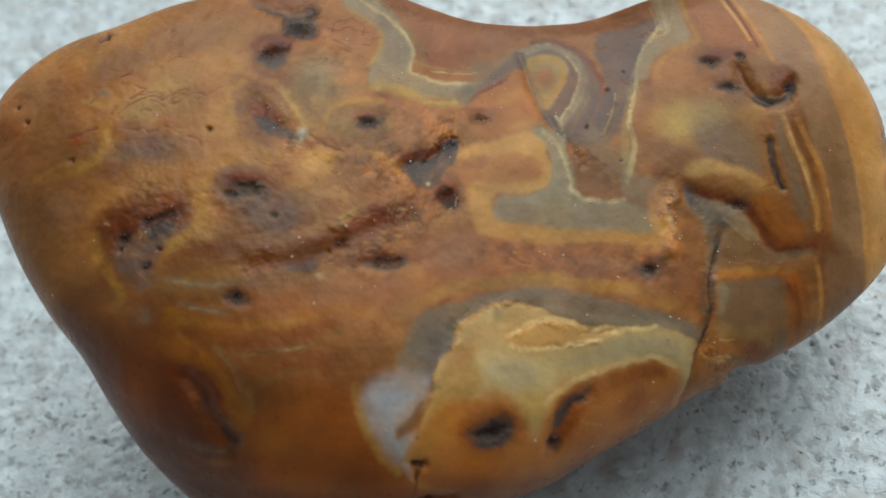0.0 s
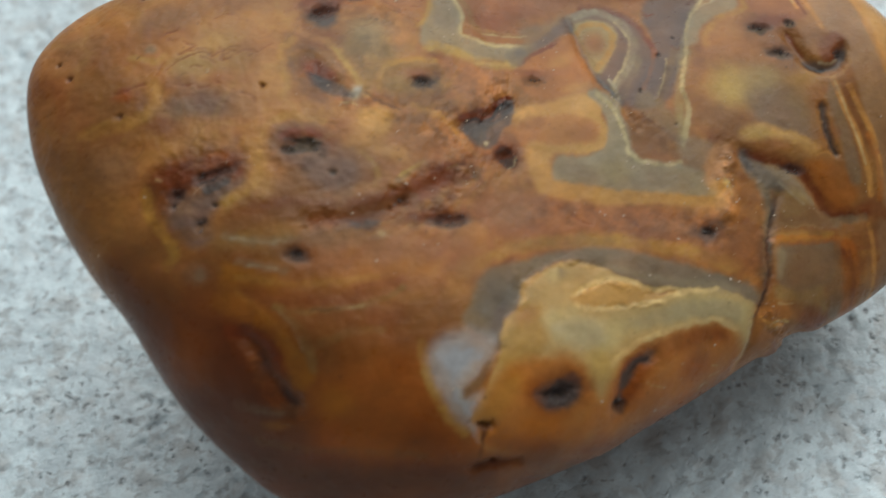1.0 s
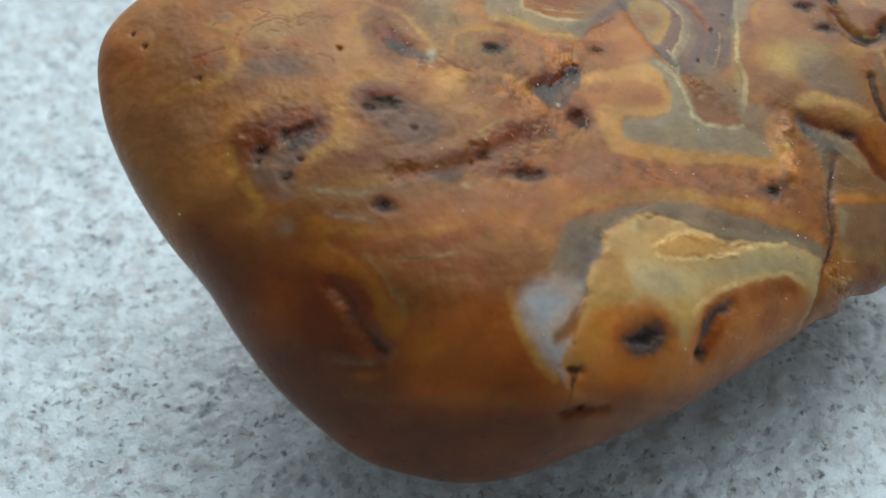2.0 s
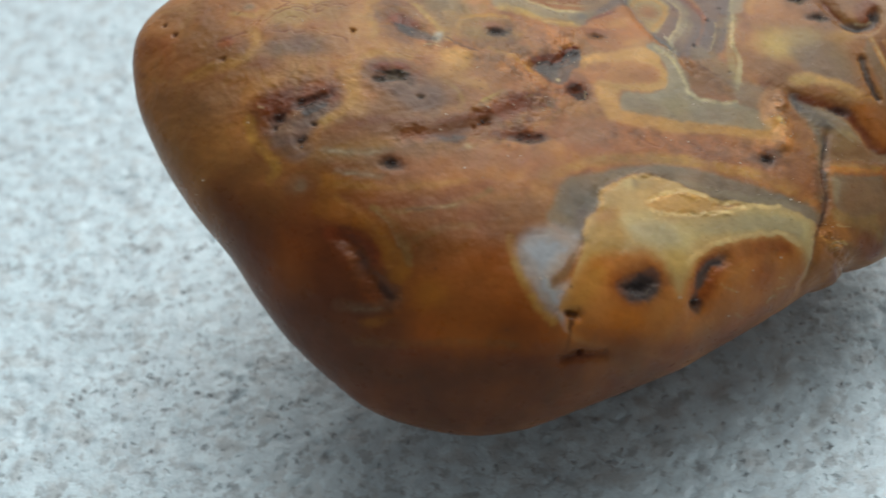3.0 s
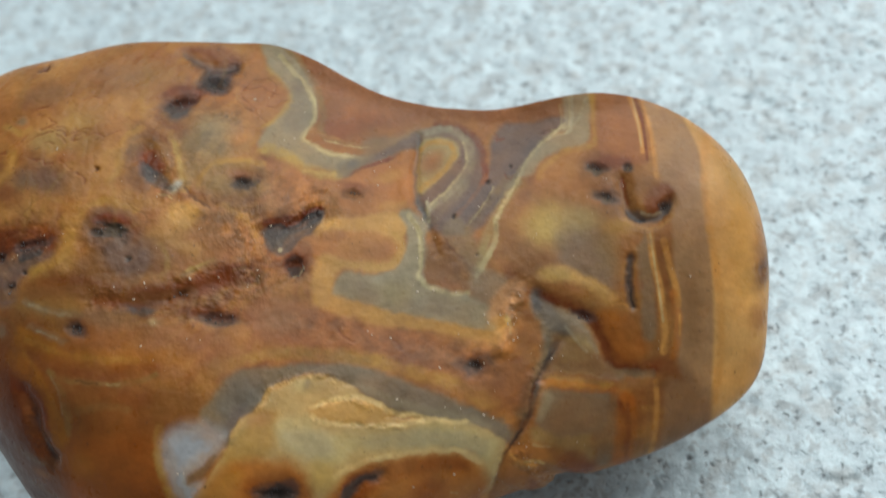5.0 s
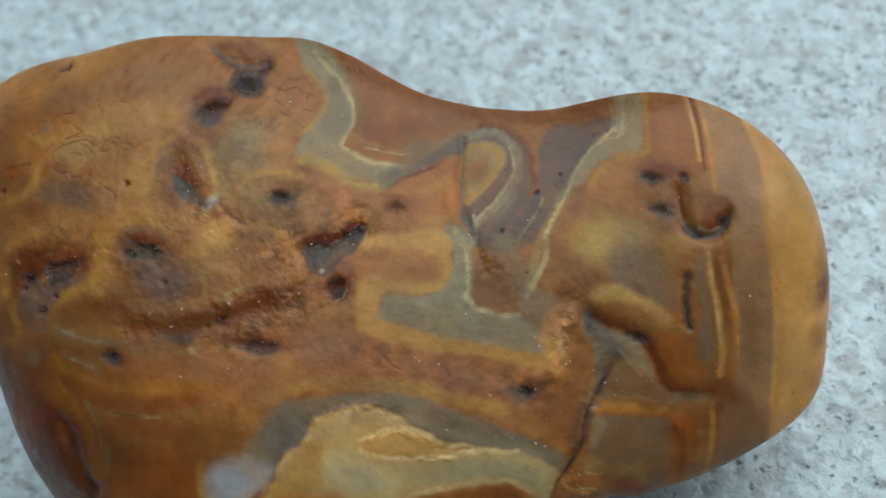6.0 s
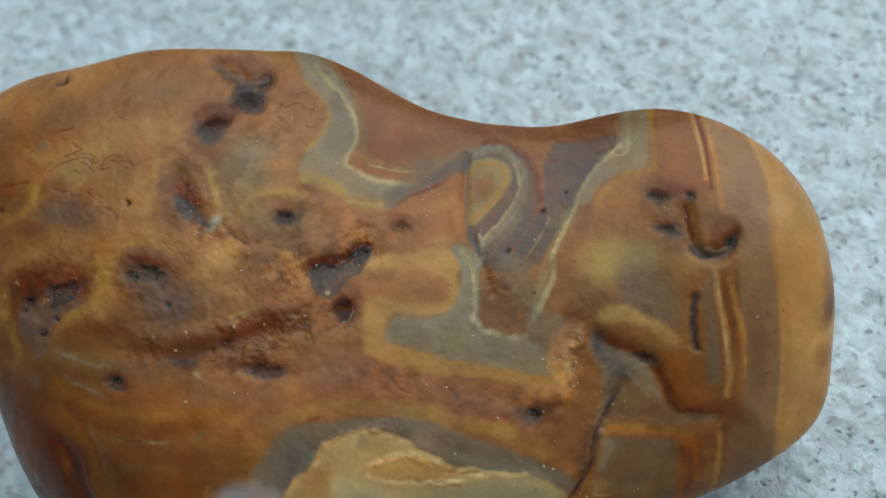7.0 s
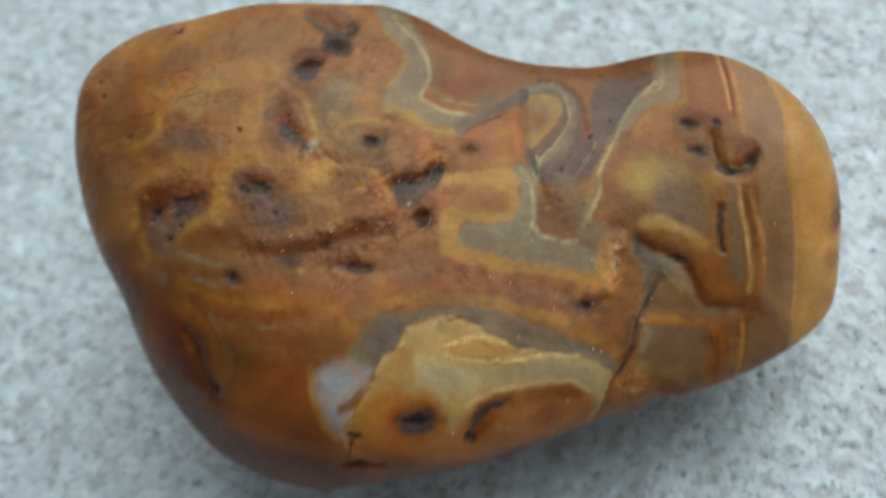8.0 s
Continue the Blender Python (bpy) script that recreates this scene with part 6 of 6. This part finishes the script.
GLINTS += [(16.87, 2.07), (16.71, 0.66), (16.78, 4.03), (17.02, 2.28), (17.53, 1.3), (17.35, 0.69), (16.93, 3.86), (17.61, 2.32)]
GLINTS += [(20.68, -8.71), (20.18, -8.11), (20.05, -7.59), (21.68, -8.71), (19.93, -7.68), (19.67, -6.44), (19.87, -6.73), (20.03, -7.46)]
GLINTS += [(6.75, -0.18), (8.68, 0.11), (6.79, -0.34), (10.45, -0.87), (5.12, 0.01), (12.3, -0.21), (6.09, 0.09), (12.32, -1.9), (13.13, 0.37), (14.07, -1.04)]
vein("deeprust", 1.43, 0.55, [(-18.22, -1.13), (-14.97, -0.13), (-12.41, -0.25), (-9.19, -0.01), (-6.33, 0.86), (-3.57, 2.4)])
vein("umber", 0.92, 0.5, [(-21.9, -1.95), (-17.73, -1.27), (-13.19, -0.44), (-9.53, -0.36), (-6.28, 0.65)])
# More dark rust, painting the lower left flank's shade deeper.
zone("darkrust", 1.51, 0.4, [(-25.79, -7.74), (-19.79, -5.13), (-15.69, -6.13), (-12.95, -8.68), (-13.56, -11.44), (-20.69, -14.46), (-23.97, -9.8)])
zone("umber", 0.38, 0.75, [(20.04, 1.64), (21.92, 1.45), (23.55, 0.47), (25.17, -0.55), (24.43, -1.14), (20.42, -1.58), (19.6, -1.51), (20.53, 0.1)])
zone("slate", 0.38, 0.5, [(18.08, 4.52), (19.15, 4.28), (20.44, 2.85), (21.44, 1.8), (20.23, 1.72), (19.02, 2.67)])
vein("slate", 0.46, 0.55, [(20.47, 0.89), (20.17, -0.14), (19.73, -1.39)])
vein("olive", 0.38, 0.5, [(20.69, 1.48), (21.93, 1.32)])
vein("palegrey", 0.21, 0.4, [(20.84, 2.29), (21.92, 1.45), (22.88, 0.72)])
vein("orangebrown", 0.50, 0.5, [(20.08, -2), (22.56, -2.16), (25.37, -1.79)])
vein("umber", 0.67, 0.6, [(23.26, -1.44), (26.11, -1.2), (28.97, -0.8)])
zone("umber", 0.59, 0.5, [(21.52, -3.23), (25.52, -2.63), (27.77, -5.62), (24.61, -6.72), (21.34, -6.85)])
vein("rust", 0.42, 0.5, [(25.78, -2.58), (26.66, -4.24), (26.8, -6.06)])
zone("darkrust", 0.84, 0.4, [(28.48, 0.68), (30.88, 0.12), (32.87, -3.38), (30.27, -5.46), (28.48, -2.78)])
vein("rust", 0.76, 0.4, [(18.92, 4.56), (21.04, 4.08), (22.87, 3.14)])
# Cloudy mottling over all of it.
mottle = 1 + 0.09 * layered(U, V, 3.0, 121, 3) + 0.06 * layered(U, V, 0.8, 131, 3, 0.65)
paint *= np.clip(mottle, 0.5, 1.5)[:, None]
warm = 0.06 * layered(U, V, 4.0, 141, 3)
paint *= np.stack([1 + warm, 1 + 0 * warm, 1 - 1.5 * warm], -1)

# A crazed network in the weathered rind, and seams of ochre between the older growths.
seam = np.exp(-((crackle(U + 0.5 * layered(U0, V0, 3.0, 151), V + 0.5 * layered(U0, V0, 3.0, 155), 2.6, 161) / 0.05) ** 2))
rind = smooth((-4 - U0) / 8) * np.clip(0.45 + 0.8 * layered(U0, V0, 3.5, 165, 2), 0, 1)
lay("rust", 0.14 * seam * rind, np.arange(len(U)))
growth = np.exp(-((crackle(U + 1.2 * layered(U0, V0, 5.0, 171), V + 1.2 * layered(U0, V0, 5.0, 175), 5.2, 181) / 0.09) ** 2))
lay("yellow", 0.14 * growth * smooth((2 - U0) / 8) * smooth((V0 - 1) / 4) * np.clip(0.5 + layered(U0, V0, 4.0, 185, 2), 0, 1), np.arange(len(U)))

# Lumpy, creased skin on the older growth.
old = smooth((6 - U0) / 10) * smooth((V0 + 4) / 6)
crease = np.exp(-((layered(U, V, 2.2, 191, 3, 0.6) / 0.09) ** 2)) * np.clip(0.3 + layered(U0, V0, 4.0, 195, 2), 0, 1)
relief += old * (0.035 * layered(U0, V0, 1.5, 197, 3, 0.6) + 0.012 * layered(U0, V0, 0.45, 199, 2) - 0.015 * crease)
lay("rust", 0.15 * crease * old, np.arange(len(U)))

# Hair cracks in the weathered rind.
dice = random.Random(7)
for _ in range(30):
    u, v, way = dice.uniform(-30, -6), dice.uniform(2, 19), dice.uniform(-0.7, 0.7)
    trail = [(u, v)]
    for _ in range(4):
        way += dice.uniform(-0.7, 0.7)
        trail.append((trail[-1][0] + 0.55 * math.cos(way), trail[-1][1] + 0.55 * math.sin(way)))
    vein("umber", 0.10, 0.4, trail)
    groove(0.14, 0.012, trail)


def lift(half, height):
    """Moves a grid of points along its normals."""
    du = np.gradient(half, axis=0)
    dv = (np.roll(half, -1, 1) - np.roll(half, 1, 1)) / 2
    normal = np.cross(du, dv)
    normal /= np.linalg.norm(normal, axis=-1, keepdims=True) + 1e-12
    return half + normal * height[..., None]


def to_world(local):
    """From the pebble's own u, v, w in millimetres to metres, as it lies on the granite."""
    m = pose(0, 0, 0, TILT, LEAN, TURN).to_3x3()
    p = np.stack([local[..., 0], -local[..., 2], local[..., 1]], -1) / 1000
    return p @ np.array(m).T + (0, 0, EYE)


EDGE = smooth((1 - np.arange(1, RINGS + 1) / RINGS) * 4.5)[:, None]
ORIGIN = np.array([-0.008, 0.050, 0.0])


def spot(u, v):
    """The place on the finished face over u, v, and the way out of it, in metres from the foot of the stone."""
    k = np.argmin((U0 - u) ** 2 + (V0 - v) ** 2)
    i, j = min(max(k // SPOKES, 1), RINGS - 2), k % SPOKES
    a, b = SKIN[i + 1, j] - SKIN[i - 1, j], SKIN[i, (j + 3) % SPOKES] - SKIN[i, j - 3]
    out = np.cross(a, b)
    return SKIN[i, j], out / np.linalg.norm(out)


def crystal_lining(parent, u, v, ru, rv, turn, count, dice):
    """A crust of small crystal points on the floor of a pit."""
    bm = bmesh.new()
    c, s = math.cos(radians(turn)), math.sin(radians(turn))
    for _ in range(count):
        q, way = math.sqrt(dice.random()) * 0.85, dice.uniform(0, 2 * math.pi)
        a, b = ru * q * math.cos(way), rv * q * math.sin(way)
        at, out = spot(u + a * c - b * s, v + a * s + b * c)
        size = dice.uniform(0.00004, 0.00009)
        lean = Vector(out) + Vector([dice.uniform(-0.4, 0.4) for _ in range(3)])
        m = Matrix.Translation(at) @ lean.to_track_quat("Z", "Y").to_matrix().to_4x4()
        bmesh.ops.create_cone(bm, cap_ends=True, segments=6, radius1=size, radius2=size * 0.75, depth=size * 1.6, matrix=m)
        bmesh.ops.create_cone(bm, cap_ends=False, segments=6, radius1=size * 0.75, radius2=0, depth=size, matrix=m @ Matrix.Translation((0, 0, size * 1.3)))
    ob = part("crystal_lining", bm, DRUSE, parent, "dark smoky crystal crust lining a pit")
    ob.data.polygons.foreach_set("use_smooth", np.zeros(len(ob.data.polygons), bool))
    return ob


def glint_flecks(parent, places, dice):
    """Tiny pale angular flecks, added as glints, that stand a hair out of the skin and catch the light."""
    bm = bmesh.new()
    for u, v in places:
        at, out = spot(u, v)
        size = 0.00002 + 0.00006 * dice.random() ** 2
        turn = Vector(out).to_track_quat("Z", "Y").to_matrix().to_4x4() @ Matrix.Rotation(dice.uniform(0, 6.3), 4, "Z")
        m = Matrix.Translation(at) @ turn @ Matrix.Diagonal((size * dice.uniform(0.9, 2.2), size, size * 0.6, 1))
        bmesh.ops.create_icosphere(bm, subdivisions=1, radius=1.0, matrix=m)
    for vert in bm.verts:
        vert.co += Vector([dice.uniform(-1, 1) for _ in range(3)]) * 0.000015
    return part("pale_glints", bm, GLINT, parent, "tiny pale flecks standing in for glints on the skin")


def quartz_patch(parent, points, inset, height):
    """A milky patch grown into the face, a hair proud of it."""
    line = curve(points, True)
    near = np.zeros(len(U), bool)
    at = near_box(line, 0.0)
    near[at] = gap_to(line, at, True) < -inset
    near = near.reshape(RINGS, SPOKES)[:-1]
    i, j = np.nonzero(near & np.roll(near, -1, 1) & np.roll(near, -1, 0))
    corners = np.stack([i * SPOKES + j, (i + 1) * SPOKES + j, (i + 1) * SPOKES + (j + 1) % SPOKES, i * SPOKES + (j + 1) % SPOKES], -1)
    used, faces = np.unique(corners, return_inverse=True)
    gap = gap_to(line, used, True)
    dome = smooth((-gap - inset) / 0.35) * height
    out = np.array([spot(U0[k], V0[k])[1] for k in used[:: max(1, len(used) // 40)]]).mean(0)
    verts = SKIN.reshape(-1, 3)[used] + out * (dome[:, None] - 0.012) / 1000
    ob = grid_mesh("quartz_patch", verts, faces.reshape(-1, 4), QUARTZ)
    ob.data.attributes.new("body", "FLOAT", "POINT").data.foreach_set("value", smooth((-gap - inset) / 1.3 + 0.3 * layered(U0[used], V0[used], 0.9, 201, 3)).astype(np.float32))
    hues = np.ones((len(used), 4), np.float32)
    hues[:, :3] = np.clip(paint[used], 0.004, 0.9)
    ob.data.color_attributes.new("mineral", "FLOAT_COLOR", "POINT").data.foreach_set("color", hues.ravel())
    ob.parent = parent
    return tagged(ob, "milky white quartz patch")


def build_pebble():
    front = lift(FRONT, relief.reshape(RINGS, SPOKES) * EDGE)
    rows = [front.reshape(-1, 3), REAR[:-1][::-1].reshape(-1, 3)]
    centre = np.stack([front[0].mean(0), REAR[0].mean(0)])
    verts = to_world(np.concatenate([*rows, centre])) - ORIGIN
    n, levels = SPOKES, RINGS + BACK_RINGS - 1
    i, j = np.meshgrid(np.arange(levels - 1), np.arange(n), indexing="ij")
    a, b = (i * n + j).ravel(), (i * n + (j + 1) % n).ravel()
    faces = np.stack([a, a + n, b + n, b], -1)
    k = np.arange(0, n, 2)
    last, top, under = (levels - 1) * n, levels * n, levels * n + 1
    cap = np.stack([np.full(len(k), top), k, k + 1, (k + 2) % n], -1)
    base = np.stack([np.full(len(k), under), last + (k + 2) % n, last + k + 1, last + k], -1)
    body = grid_mesh("body", verts, np.concatenate([faces, cap, base]), AGATE)
    hues = np.ones((len(verts), 4), np.float32)
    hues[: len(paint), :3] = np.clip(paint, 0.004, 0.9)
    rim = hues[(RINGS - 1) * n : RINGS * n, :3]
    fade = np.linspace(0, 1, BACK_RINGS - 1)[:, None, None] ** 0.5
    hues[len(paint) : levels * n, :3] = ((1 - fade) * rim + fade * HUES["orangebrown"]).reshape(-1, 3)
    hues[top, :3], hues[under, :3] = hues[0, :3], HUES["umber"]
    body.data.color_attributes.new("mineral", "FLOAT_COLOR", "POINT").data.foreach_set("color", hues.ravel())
    worn = np.zeros(len(verts), np.float32)
    worn[: len(hollow)] = hollow
    body.data.attributes.new("hollow", "FLOAT", "POINT").data.foreach_set("value", worn)
    stone = new("agate_pebble")
    stone.location = ORIGIN
    body.parent = stone
    tagged(body, "banded amber, grey and cream body with pits")
    return tagged(stone, "smooth amber and grey banded agate pebble with dark pits, on granite", "stone")


PEBBLE = build_pebble()
SKIN = to_world(lift(FRONT, relief.reshape(RINGS, SPOKES) * EDGE)) - ORIGIN
dice = random.Random(3)
for u, v, ru, rv, turn in VUGS:
    crystal_lining(PEBBLE, u, v, ru, rv, turn, int(4 + 7 * ru * rv), dice)
for points, inset, height in PATCHES:
    quartz_patch(PEBBLE, points, inset, height)
GLINTS = [(u + dice.gauss(0, 0.35), v + dice.gauss(0, 0.3)) for u, v in GLINTS for _ in range(dice.randint(1, 2))]
for _ in range(16):
    u, v = dice.uniform(-30, 30), dice.uniform(-14, 20)
    GLINTS += [(u + dice.gauss(0, 0.9), v + dice.gauss(0, 0.7)) for _ in range(dice.randint(1, 6))]
glint_flecks(PEBBLE, [p for p in GLINTS if math.hypot(p[0] / 33, p[1] / 21) < 0.97], dice)
